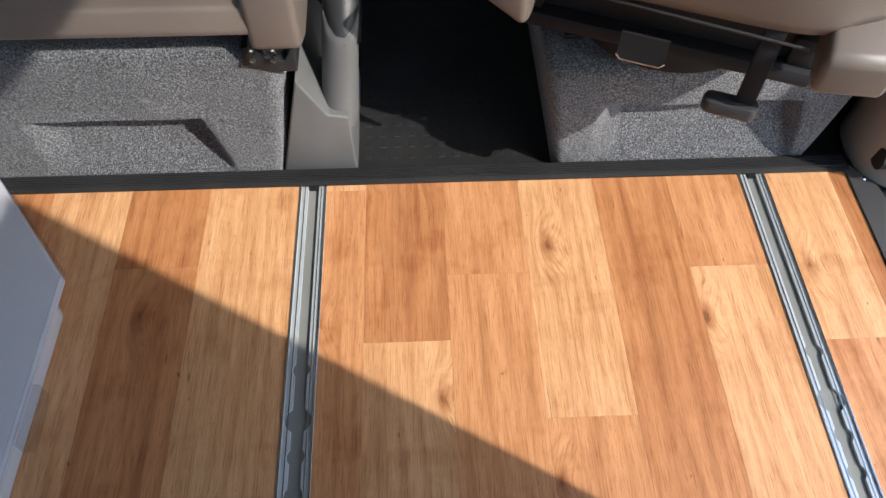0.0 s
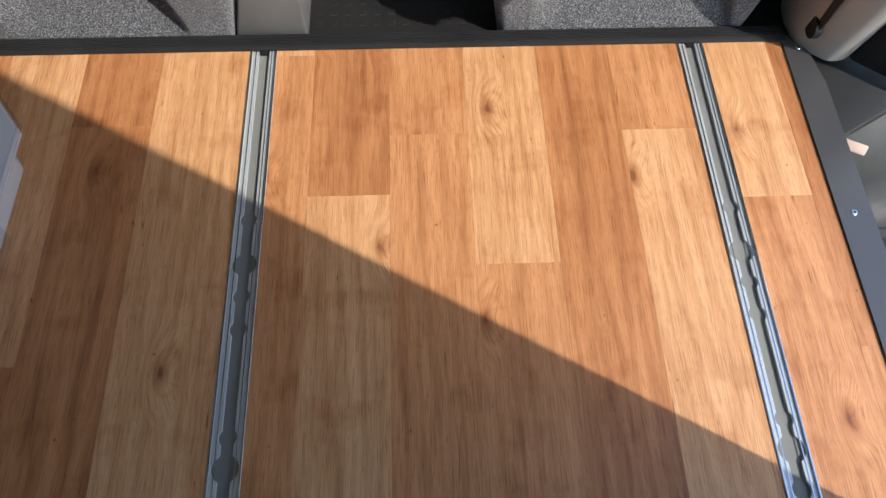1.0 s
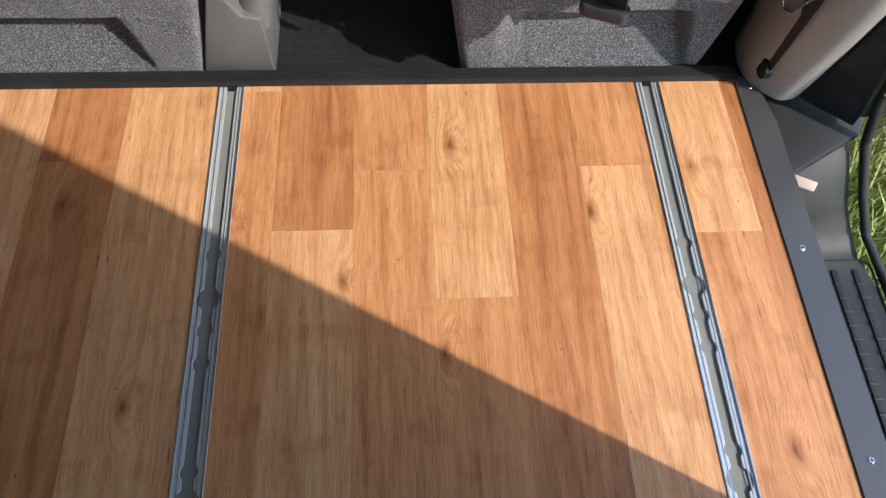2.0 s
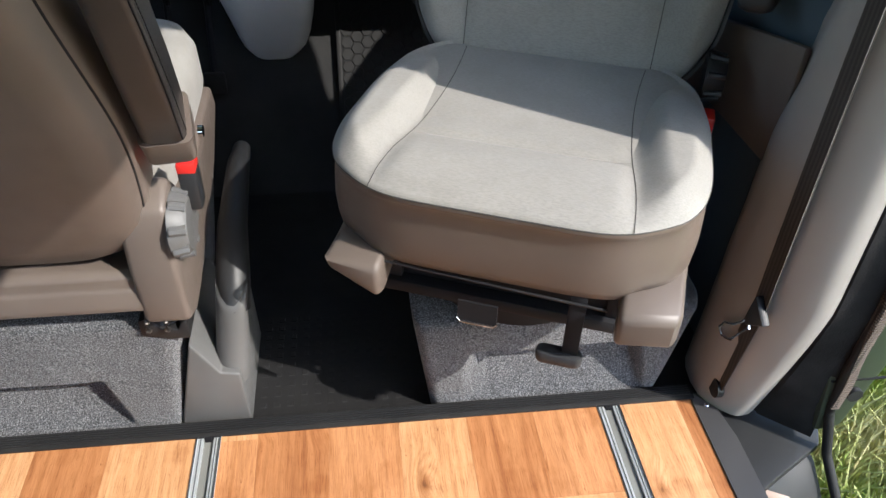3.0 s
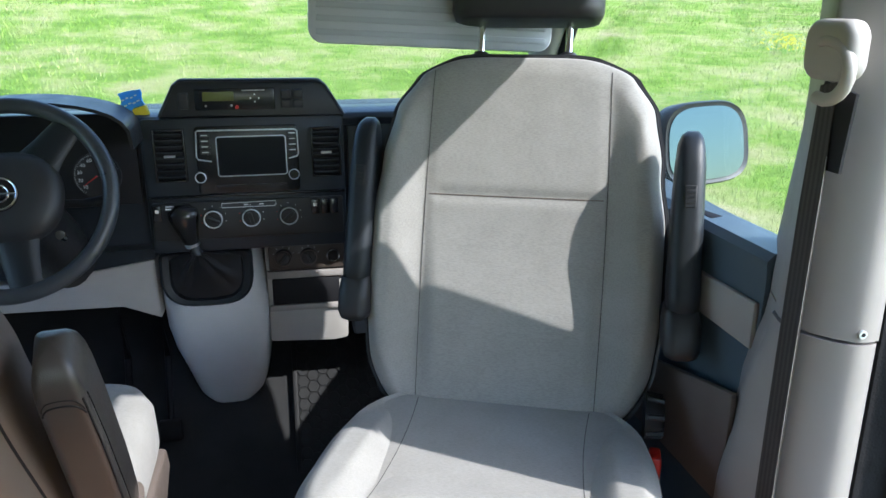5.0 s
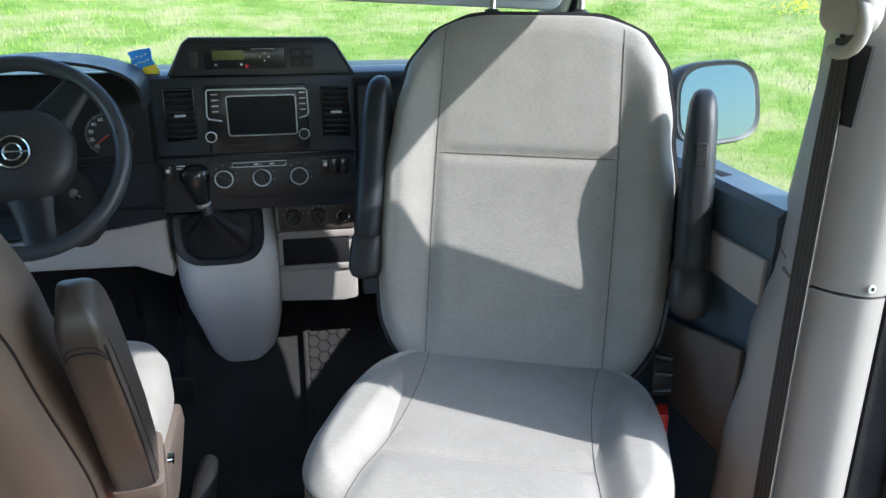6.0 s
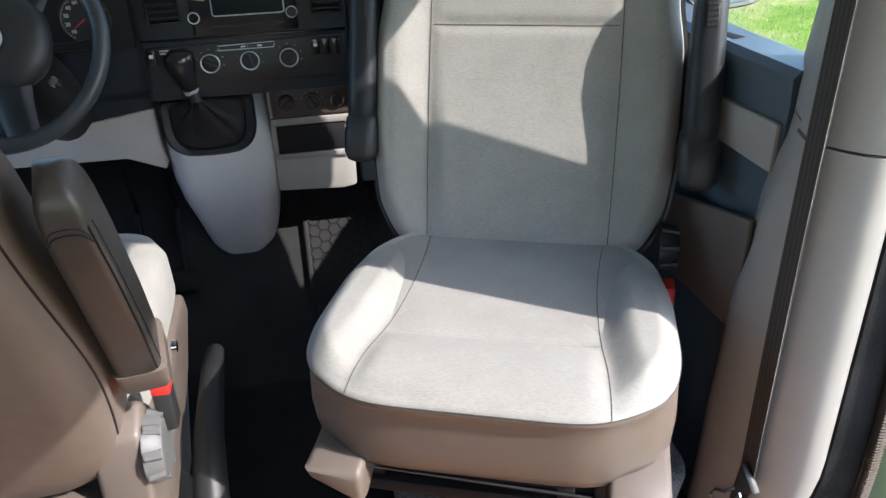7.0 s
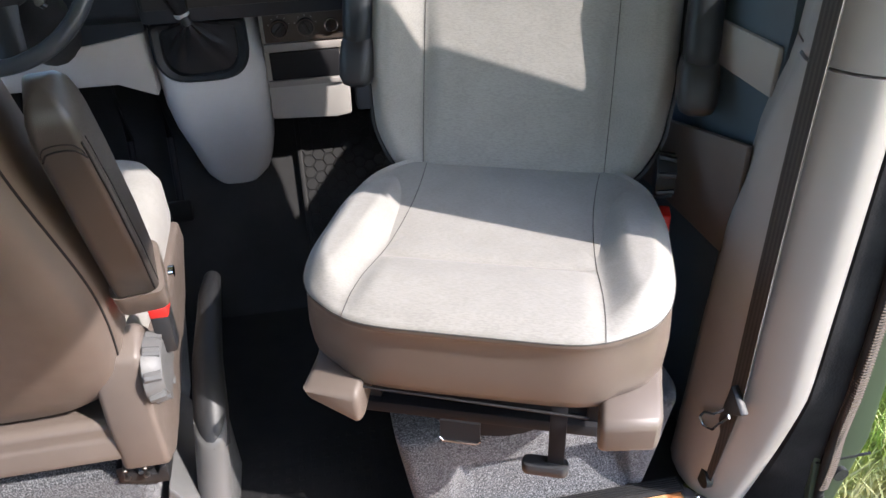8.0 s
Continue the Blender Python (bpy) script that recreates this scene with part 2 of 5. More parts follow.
def thing(name, place, label, category, group="", kind=""):
    ob = new(name)
    ob.empty_display_size = 0.05
    ob.matrix_basis = place if isinstance(place, Matrix) else Matrix.Translation(place)
    return tagged(ob, label, category, group, kind)


def solo(name, bm, mat, label, category, kind="", at=I4, smooth=38.0, group=""):
    ob = new(name, mesh_of(bm, name, mat, smooth))
    ob.matrix_basis = at
    return tagged(ob, label, category, group, kind)


def box(x0, x1, y0, y1, z0, z1, bevel=0.0, seg=2, bm=None):
    bm = bm or bmesh.new()
    vs = [bm.verts.new((x, y, z)) for z in (z0, z1) for x, y in ((x0, y0), (x1, y0), (x1, y1), (x0, y1))]
    fs = [bm.faces.new([vs[i] for i in q]) for q in ((3, 2, 1, 0), (4, 5, 6, 7), (0, 1, 5, 4), (1, 2, 6, 5), (2, 3, 7, 6), (3, 0, 4, 7))]
    if bevel:
        es = list({e for f in fs for e in f.edges})
        bmesh.ops.bevel(bm, geom=es, offset=bevel, segments=seg, profile=0.5, affect="EDGES")
    return bm


def loft(rings, closed=True, caps=True, bm=None):
    """A skin over rings of equal length."""
    bm = bm or bmesh.new()
    rs = [[bm.verts.new(p) for p in r] for r in rings]
    n = len(rs[0])
    for a, b in zip(rs, rs[1:]):
        for i in range(n if closed else n - 1):
            bm.faces.new((a[i], a[(i + 1) % n], b[(i + 1) % n], b[i]))
    if caps and closed:
        bm.faces.new(rs[0][::-1])
        bm.faces.new(rs[-1])
    return bm


def prism(poly, depth, axis="y", start=0.0, bevel=0.0, seg=2):
    """A polygon in two axes drawn out along the third."""
    put = {"x": lambda a, b, d: (d, a, b), "y": lambda a, b, d: (a, d, b), "z": lambda a, b, d: (a, b, d)}[axis]
    bm = loft([[put(a, b, start) for a, b in poly], [put(a, b, start + depth) for a, b in poly]])
    if bevel:
        bmesh.ops.recalc_face_normals(bm, faces=bm.faces[:])
        es = [e for e in bm.edges if len(e.link_faces) == 2 and e.calc_face_angle(0) > 0.5]
        bmesh.ops.bevel(bm, geom=es, offset=bevel, segments=seg, profile=0.5, affect="EDGES")
    return bm


def tube(pts, r, n=10, closed=False, bm=None, flat=1.0, up=(0, 0, 1)):
    """A round or flattened bar along points; r may be one radius or one each."""
    pts = [Vector(p) for p in pts]
    m = len(pts)
    rings = []
    for i, p in enumerate(pts):
        a = pts[i - 1] if (i or closed) else p
        b = pts[(i + 1) % m] if (i < m - 1 or closed) else p
        t = (b - a).normalized()
        s = t.cross(Vector(up))
        s = s.normalized() if s.length > 1e-4 else Vector((1, 0, 0))
        w = s.cross(t)
        rr = r[i] if isinstance(r, (list, tuple)) else r
        rings.append([p + rr * (math.cos(q) * s + flat * math.sin(q) * w) for q in [2 * math.pi * k / n for k in range(n)]])
    if closed:
        rings.append(rings[0])
    bm = bm or bmesh.new()
    if not closed:
        return loft(rings, bm=bm)
    rs = [[bm.verts.new(p) for p in r_] for r_ in rings[:-1]]
    for i in range(m):
        a, b = rs[i], rs[(i + 1) % m]
        for k in range(n):
            bm.faces.new((a[k], a[(k + 1) % n], b[(k + 1) % n], b[k]))
    return bm


def disc(c, r, h, n=24, axis="y", r2=None, bm=None, bevel=0.0):
    """A turned button: axis y points away from the viewer."""
    r2 = r if r2 is None else r2
    rings = []
    prof = [(r, 0.0), (r2, h)] if not bevel else [(r, 0.0), (r2, h - bevel), (r2 - bevel, h)]
    for rr, d in prof:
        ring = []
        for k in range(n):
            a, b = rr * math.cos(2 * math.pi * k / n), rr * math.sin(2 * math.pi * k / n)
            ring.append({"y": (c[0] + a, c[1] - d, c[2] + b), "x": (c[0] + d, c[1] + a, c[2] + b), "z": (c[0] + a, c[1] + b, c[2] + d)}[axis])
        rings.append(ring)
    return loft(rings, bm=bm)


def ringbar(c, r, w, axis="y", n=32):
    pts = []
    for k in range(n):
        a, b = r * math.cos(2 * math.pi * k / n), r * math.sin(2 * math.pi * k / n)
        pts.append({"y": (c[0] + a, c[1], c[2] + b), "x": (c[0], c[1] + a, c[2] + b), "z": (c[0] + a, c[1] + b, c[2])}[axis])
    return tube(pts, w, 8, closed=True, up={"y": (0, 1, 0), "x": (1, 0, 0), "z": (0, 0, 1)}[axis])


def lerp(table, x):
    """A smooth value from a short table of (x, value)."""
    if x <= table[0][0]:
        return table[0][1]
    for (a, va), (b, vb) in zip(table, table[1:]):
        if x <= b:
            k = (x - a) / (b - a)
            return va + (vb - va) * k * k * (3 - 2 * k)
    return table[-1][1]


def rounded(w, h, r, n=6, cx=0.0, cy=0.0):
    """A rectangle with round corners, as a polygon."""
    out = []
    for sx, sy, a0 in ((1, 1, 0), (-1, 1, 90), (-1, -1, 180), (1, -1, 270)):
        for k in range(n + 1):
            a = radians(a0 + 90 * k / n)
            out.append((cx + sx * (w / 2 - r) + r * math.cos(a), cy + sy * (h / 2 - r) + r * math.sin(a)))
    return out


# ---- the ground and the field ----
def field_height(x, y):
    d = math.hypot(x, y)
    ahead = max(0.0, (y / (d + 0.01) + 0.25) / 1.25)
    rise = 0.10 * max(0.0, d - 4.0) + 0.0015 * max(0.0, d - 4.0) ** 1.7
    return -0.56 + min(rise, 60.0) * ahead + 0.05 * noise.noise((x * 0.3, y * 0.3, 0.0)) * min(1.0, d / 3.0)


def build_field():
    bm = bmesh.new()
    radii = [0.0] + [0.6 * 1.16 ** k for k in range(58)]
    n = 96
    rows = []
    for r in radii:
        rows.append([bm.verts.new((r * math.cos(2 * math.pi * k / n), r * math.sin(2 * math.pi * k / n), field_height(r * math.cos(2 * math.pi * k / n), r * math.sin(2 * math.pi * k / n)))) for k in range(n)])
    for a, b in zip(rows[1:], rows[2:]):
        for k in range(n):
            bm.faces.new((a[k], a[(k + 1) % n], b[(k + 1) % n], b[k]))
    bm.faces.new(rows[1])
    for v in rows[0]:
        bm.verts.remove(v)
    m = Mat("meadow", (0.1, 0.16, 0.03), 0.9, spec=0.1)
    c = m.ramp(m.noise(0.9, 6, 0.65), [(0.3, (0.13, 0.22, 0.03)), (0.46, (0.22, 0.33, 0.055)), (0.56, (0.35, 0.38, 0.13)), (0.68, (0.46, 0.40, 0.22))])
    c = m.mix(0.6, c, m.ramp(m.noise(26.0, 5, 0.7), [(0.3, (0.6, 0.65, 0.5)), (0.65, (1.2, 1.15, 1.1))]), "MULTIPLY")
    m.colour(c)
    m.bump(m.noise(30.0, 5, 0.7), 0.8, 0.08)
    solo("ground", bm, m.m, "green spring meadow with pale dry patches", "meadow", "structure", smooth=180)


def build_grass():
    """Blades, thick by the side door and thinner where they are seen through the windows."""
    rng = random.Random(4)
    bm_v, bm_f = [], []

    def blade(x, y, h, w):
        z = field_height(x, y) - 0.01
        a = rng.uniform(0, 6.283)
        lean = rng.uniform(0.1, 0.75) * h
        dx, dy = math.cos(a), math.sin(a)
        b = rng.uniform(0, 6.283)
        wx, wy = w * math.cos(b), w * math.sin(b)
        i = len(bm_v)
        bm_v.extend([(x - wx, y - wy, z), (x + wx, y + wy, z), (x + 0.35 * lean * dx + 0.7 * wx, y + 0.35 * lean * dy + 0.7 * wy, z + 0.6 * h),
                     (x + 0.35 * lean * dx - 0.7 * wx, y + 0.35 * lean * dy - 0.7 * wy, z + 0.6 * h), (x + lean * dx, y + lean * dy, z + h)])
        bm_f.extend([(i, i + 1, i + 2, i + 3), (i + 3, i + 2, i + 4)])

    for _ in range(26000):
        blade(1.15 + abs(rng.gauss(0.0, 0.95)), rng.gauss(0.1, 1.0), rng.uniform(0.05, 0.17), rng.uniform(0.002, 0.0045))
    for _ in range(130000):
        d = rng.uniform(2.2, 32.0)
        a = radians(rng.uniform(20, 118))
        blade(d * math.cos(a), d * math.sin(a), rng.uniform(0.025, 0.085), 0.00045 * d)
    me = bpy.data.meshes.new("grass")
    me.from_pydata(bm_v, [], bm_f)
    m = Mat("grass_blades", (0.1, 0.2, 0.03), 0.6, spec=0.25)
    geo = m.t.nodes.new("ShaderNodeNewGeometry")
    patch = m.noise(0.93, 5, 0.65)
    c = m.ramp(geo.outputs["Random Per Island"], [(0.0, (0.07, 0.15, 0.012)), (0.3, (0.17, 0.30, 0.03)), (0.65, (0.25, 0.39, 0.045)), (0.88, (0.34, 0.42, 0.11)), (1.0, (0.40, 0.37, 0.18))])
    c = m.mix(m.ramp(patch, [(0.46, (0, 0, 0)), (0.62, (0.85, 0.85, 0.85))]), c, (0.44, 0.40, 0.21))
    m.colour(c)
    me.materials.append(m.m)
    tagged(new("grass", me), "fresh green meadow grass with some dry blades", "grass", kind="stuff")


def build_flowers():
    """A clump of small yellow flowers on green stems, far off in the meadow."""
    rng = random.Random(9)
    v, f, kinds = [], [], []
    for _ in range(150):
        x, y = 9.25 + rng.gauss(0, 0.20), 12.2 + rng.gauss(0, 0.35)
        z = field_height(x, y)
        h, r = rng.uniform(0.08, 0.32), rng.uniform(0.012, 0.022)
        i = len(v)
        v.extend([(x - 0.004, y, z), (x + 0.004, y, z), (x + 0.01, y + 0.01, z + h)])
        f.append((i, i + 1, i + 2))
        kinds.append(0)
        i = len(v)
        v.extend([(x + r * math.cos(1.2566 * k), y + r * math.sin(1.2566 * k), z + h + 0.004) for k in range(5)] + [(x, y, z + h + 0.018), (x, y, z + h - 0.012)])
        for k in range(5):
            f.extend([(i + k, i + (k + 1) % 5, i + 5), (i + (k + 1) % 5, i + k, i + 6)])
            kinds.extend([1, 1])
    me = bpy.data.meshes.new("flower_clump")
    me.from_pydata(v, [], f)
    for m in (Mat("flower_stem", (0.12, 0.24, 0.03), 0.7).m, Mat("flower_petal", (0.75, 0.6, 0.03), 0.6).m):
        me.materials.append(m)
    me.polygons.foreach_set("material_index", kinds)
    tagged(new("flower_clump", me), "clump of small yellow meadow flowers in the grass", "flowers", kind="stuff")


build_field()
build_grass()
build_flowers()

# ---- van shell ----
FLOOR_R = 0.913
ROOF_Z = 1.44


def build_shell():
    # left side: unseen wall with the driver's door window, closed behind to cut fill light
    wl = thing("unseen_wall_left", (-0.84, -0.5, 0), "unseen grey van side wall with a door window, closed behind it to cut light", "wall", kind="structure")
    part("lower_panel", box(-0.86, -0.80, -2.45, 1.0, -0.05, 0.80, 0.01), trim_grey, wl)
    part("upper_panel", box(-0.86, -0.82, -2.45, -0.05, 0.80, 1.36, 0.01), trim_grey, wl)
    part("header", box(-0.86, -0.80, -2.45, 1.0, 1.36, ROOF_Z, 0.01), trim_grey, wl)
    g = part("pane", box(-0.85, -0.845, -0.05, 1.0, 0.80, 1.36), window_glass, wl)
    g.visible_shadow = False
    # out of view: added rear end, its wide opening sets the sky fill
    wr = thing("unseen_wall_rear", (0.1, -2.45, 0), "unseen grey van rear end, its opening sized to let sky light in", "wall", kind="structure")
    part("lower_panel", box(-0.86, 1.06, -2.50, -2.45, -0.05, 0.66, 0.01), trim_grey, wr)
    part("header", box(-0.86, 1.06, -2.50, -2.45, 1.38, ROOF_Z + 0.06, 0.01), trim_grey, wr)
    for x0, x1 in ((-0.86, -0.76), (0.96, 1.06)):
        part("corner_post", box(x0, x1, -2.50, -2.45, 0.66, 1.38, 0.01), trim_grey, wr)
    # out of view: stand-in panel, slanted so its edge casts the floor's shadow line
    q = thing("unseen_wall_right", (1.03, -1.7, 0), "unseen grey quarter panel, its slanted edge set to shade the floor", "wall", kind="structure")
    part("panel", prism([(-2.45, -0.05), (-0.931, -0.05), (-1.111, ROOF_Z + 0.07), (-2.45, ROOF_Z + 0.07)], 0.06, "x", 1.00, 0.006), trim_grey, q)
    rings = []
    # unseen roof; the inset over the side opening is cut to let more sun in
    for y, inset in ((-2.5, 0.0), (-1.13, 0.0), (-1.12, 0.07), (-0.17, 0.07), (-0.16, 0.0), (0.85, 0.0)):
        section = [(-0.86, 0.0), (-0.6, 0.06), (0.7, 0.07), (0.975 - inset, 0.06), (1.0 - inset, 0.09), (0.7, 0.13), (-0.6, 0.12), (-0.9, 0.05)]
        rings.append([(x, y, ROOF_Z + z) for x, z in section])
    roof = loft(rings)
    solo("ceiling", roof, headliner, "unseen pale grey fabric van headliner, its side edge cut back to admit sun", "ceiling", "structure")


build_shell()


# ---- passenger seat, swivelled to face the load space ----
SEAT = pose(0.473, -0.109, 0, 0, 0, -22.1)
seat = thing("captain_chair", SEAT @ Matrix.Translation((0, 0.25, 0.24)), "light grey fabric van seat, swivelled to face backwards", "seat")
LEAN = radians(18.3)
BACK = SEAT @ Matrix.Translation((0, 0.50, 0.533)) @ Matrix.Rotation(-LEAN, 4, "X")   # x across, y away, z up along the backrest


def cushion_half(y):
    return lerp([(0.0, 0.205), (0.03, 0.245), (0.08, 0.268), (0.16, 0.277), (0.30, 0.274), (0.42, 0.258), (0.52, 0.228)], y)


def cushion_seam(y):
    if y < 0.172:
        return 0.181 - 0.015 * (max(0.0, y) / 0.172) ** 1.6
    return 0.166 - 0.010 * math.sin(math.pi * min(1.0, (y - 0.172) / 0.36))


def smooth_step(v):
    v = max(0.0, min(1.0, v))
    return v * v * (3 - 2 * v)


def cushion_top(x, y):
    ax, xs = abs(x), cushion_seam(y)
    z = 0.567 - 0.034 * min(1.0, max(0.0, (y - 0.10) / 0.34))
    bol = max(0.0, min(1.0, (ax - xs) / 0.05))
    z += 0.028 * smooth_step(bol * 0.9) * lerp([(0.0, 0.1), (0.12, 0.8), (0.3, 1.2), (0.5, 0.6)], y)
    z -= 0.003 * math.exp(-((ax - xs) / 0.012) ** 2)
    z -= 0.006 * math.exp(-((y - 0.172) / 0.010) ** 2) * smooth_step((xs - ax) / 0.02)
    z += 0.008 * smooth_step((y - 0.36) / 0.07) * smooth_step((xs - ax) / 0.03) - 0.030 * smooth_step((y - 0.455) / 0.05)
    z += 0.008 * math.exp(-((y - 0.08) / 0.06) ** 2) * (0.3 + 0.7 * smooth_step((xs - ax) / 0.03))
    return z


def evenly(at, n):
    """Angles at which a closed outline is cut into n equal lengths."""
    ang = [2 * math.pi * i / 6000 for i in range(6001)]
    pts = [Vector(at(a, 0.0)) for a in ang]
    run = [0.0]
    for a, b in zip(pts, pts[1:]):
        run.append(run[-1] + (b - a).length)
    return [float(v) for v in np.interp([run[-1] * k / n for k in range(n)], run, ang)]


def surface(bm):
    """The surface of a mesh, to lay seams on."""
    bmesh.ops.recalc_face_normals(bm, faces=bm.faces[:])
    return BVHTree.FromBMesh(bm)


def cushion_at(a, grow=0.0):
    """A point of the cushion's plan outline."""
    c, s = math.cos(a), math.sin(a)
    y = 0.26 + 0.262 * math.copysign(abs(s) ** 0.42, s)
    half = sum(cushion_half(max(0.0, y + 0.012 * i)) for i in range(-3, 4)) / 7
    x = (half + grow) * math.copysign(abs(c) ** 0.30, c)
    return x, y + grow * s


CUSHION_N = 180
CUSHION_A = evenly(cushion_at, CUSHION_N)


def cushion_outline(k, n, grow=0.0):
    return cushion_at(CUSHION_A[k], grow)


def build_cushion():
    n = CUSHION_N
    rings = []
    for z, g in ((0.432, -0.05), (0.420, -0.030), (0.422, -0.020), (0.438, -0.014), (0.475, -0.009), (0.510, -0.007), (0.533, -0.005), (0.543, 0.0), (0.549, 0.004), (0.553, 0.003)):
        ring = []
        for k in range(n):
            x, y = cushion_outline(k, n, 0.25 * g + 0.008 * math.sin(math.pi * max(0.0, 0.553 - z) / 0.17))[0], cushion_outline(k, n, g)[1]
            front = max(0.0, 1 - y / 0.12)
            ring.append((x, y, z if z > 0.46 else z + 0.012 * smooth_step((abs(x) - 0.18) / 0.03) * min(1.0, 2 * front)))
        rings.append(ring)
    part("cushion_border", loft(rings, caps=False), seat_vinyl, seat, "grey vinyl cushion border", SEAT, 60)
    rings = []
    for f, dz in ((1.012, -0.004), (1.006, 0.002), (0.985, None), (0.96, None)) + tuple((0.94 - 0.02 * i, None) for i in range(46)):
        ring = []
        for k in range(n):
            x, y = cushion_outline(k, n)
            x, y = x * f, 0.26 + (y - 0.26) * f
            t = cushion_top(x, y)
            e = 0.557
            ring.append((x, y, e + dz if dz is not None else e + (t - e) * min(1.0, (1.0 - f) / 0.10) ** 0.6))
        rings.append(ring)
    top = loft(rings)
    skin = surface(top)

    def on_top(x, y, up):
        hit = skin.ray_cast(Vector((x, y, 1.0)), Vector((0, 0, -1)))[0]
        return (x, y, (hit.z if hit else 0.557) + up)

    part("cushion_top", top, seat_fabric, seat, "pale grey fabric cushion top", SEAT, 80)
    part("piping", tube([(*cushion_outline(k, n, 0.003), 0.5540) for k in range(n)], 0.0010, 6, closed=True), seam_grey, seat, "", SEAT)
    for s in (-1, 1):
        pts = [on_top(s * cushion_seam(y), y, 0.0002) for y in [0.006 + 0.005 * i for i in range(100)]]
        part("seam", tube(pts, 0.0006, 6), seam_grey, seat, "", SEAT)
    xs = [-0.168 + 0.336 * i / 24 for i in range(25)]
    part("seam", tube([on_top(x, 0.172 + 0.004 * math.sin(3 * x), 0.0) for x in xs], 0.0006, 6), trim_grey, seat, "", SEAT)




def back_at(a, grow=0.0):
    c, s = math.cos(a), math.sin(a)
    z = 0.335 + (0.353 + grow) * math.copysign(abs(s) ** 0.42, s)
    half = lerp([(-0.02, 0.258), (0.02, 0.268), (0.10, 0.278), (0.22, 0.283), (0.36, 0.283), (0.48, 0.268), (0.58, 0.252), (0.65, 0.226), (0.69, 0.19)], z) + (0.016 * max(0.0, min(1.0, (z - 0.45) / 0.2)) if c > 0 else 0.0)
    return (half + grow) * math.copysign(abs(c) ** 0.32, c), z


BACK_A = evenly(back_at, CUSHION_N)


def back_outline(k, n, grow=0.0):
    return back_at(BACK_A[k], grow)


def back_seam(z):
    return 0.171 + 0.004 * math.sin(z * 5)


def back_front(x, z):
    """How far the front of the backrest lies from its plane (minus: towards the viewer)."""
    ax, xs = abs(x), back_seam(z)
    y = 0.0
    bol = max(0.0, min(1.0, (ax - xs) / 0.06))
    y -= 0.0285 * smooth_step(bol * 0.9) * lerp([(0.0, 0.6), (0.25, 1.0), (0.5, 0.9), (0.68, 0.2)], z)
    y += 0.0025 * math.exp(-((ax - xs) / 0.012) ** 2)
    mid = smooth_step((xs - ax) / 0.035)
    if mid > 0:
        y -= mid * 0.012 * math.exp(-((z - 0.16) / 0.10) ** 2)
        y += mid * 0.005 * math.exp(-((z - 0.417) / 0.011) ** 2)
    return y


def build_back():
    n = CUSHION_N
    rings = []
    for f, d in ((1.0, 0.035), (1.0, 0.012), (0.985, None), (0.965, None)) + tuple((0.945 - 0.02 * i, None) for i in range(46)):
        ring = []
        for k in range(n):
            x, z = back_outline(k, n)
            x, z = x * f, 0.335 + (z - 0.335) * f
            y = d if d is not None else 0.012 + (back_front(x, z) - 0.012) * min(1.0, (1 - f) / 0.09) ** 0.55
            ring.append((x, y, z))
        rings.append(ring)
    front = loft(rings, caps=True)
    skin = surface(front)

    def on_front(x, z, out):
        hit = skin.ray_cast(Vector((x, -0.5, z)), Vector((0, 1, 0)))[0]
        return (x, (hit.y if hit else 0.0) - out, z)

    part("backrest_front", front, seat_fabric, seat, "pale grey fabric backrest", BACK, 80)
    rings = [[(back_outline(k, n, g)[0], y, back_outline(k, n, g)[1]) for k in range(n)] for g, y in ((-0.01, 0.022), (0.009, 0.021), (0.010, 0.032), (-0.004, 0.058), (-0.035, 0.085), (-0.09, 0.10))]
    part("backrest_shell", loft(rings), dark_vinyl, seat, "dark grey vinyl backrest shell", BACK, 60)
    part("piping", tube([(back_outline(k, n, 0.002)[0], 0.017, back_outline(k, n, 0.002)[1]) for k in range(n)], 0.0018, 6, closed=True, up=(0, 1, 0)), piping_black, seat, "", BACK)
    for s in (-1, 1):
        zs = [0.0 + 0.0066 * i for i in range(101)]
        part("seam", tube([on_front(s * back_seam(z), z, 0.0004) for z in zs], 0.0007, 6, up=(0, 1, 0)), seam_grey, seat, "", BACK)
    xs = [-0.168 + 0.336 * i / 24 for i in range(25)]
    part("seam", tube([on_front(x, 0.417, 0.0) for x in xs], 0.0013, 6, up=(0, 1, 0)), cover_grey, seat, "", BACK)
    # headrest and its posts
    for x in (-0.088, 0.085):
        part("headrest_post", tube([(x, 0.045, 0.66), (x, 0.045, 0.80)], 0.007, 12, up=(0, 1, 0)), chrome, seat, "chrome headrest post", BACK)
        part("post_collar", disc((x, 0.045, 0.690), 0.022, 0.016, 20, "z", 0.017, bevel=0.004), black_plastic, seat, "", BACK)
    rings = []
    for z, w, d in ((0.765, 0.128, 0.030), (0.768, 0.142, 0.042), (0.785, 0.150, 0.052), (0.84, 0.150, 0.056), (0.90, 0.140, 0.052), (0.93, 0.125, 0.040), (0.938, 0.10, 0.02)):
        rings.append([(a, 0.045 + b, z) for a, b in rounded(2 * w, 2 * d, d * 0.9, 6)])
    part("headrest", loft(rings), dark_vinyl, seat, "dark grey vinyl headrest", BACK, 60)


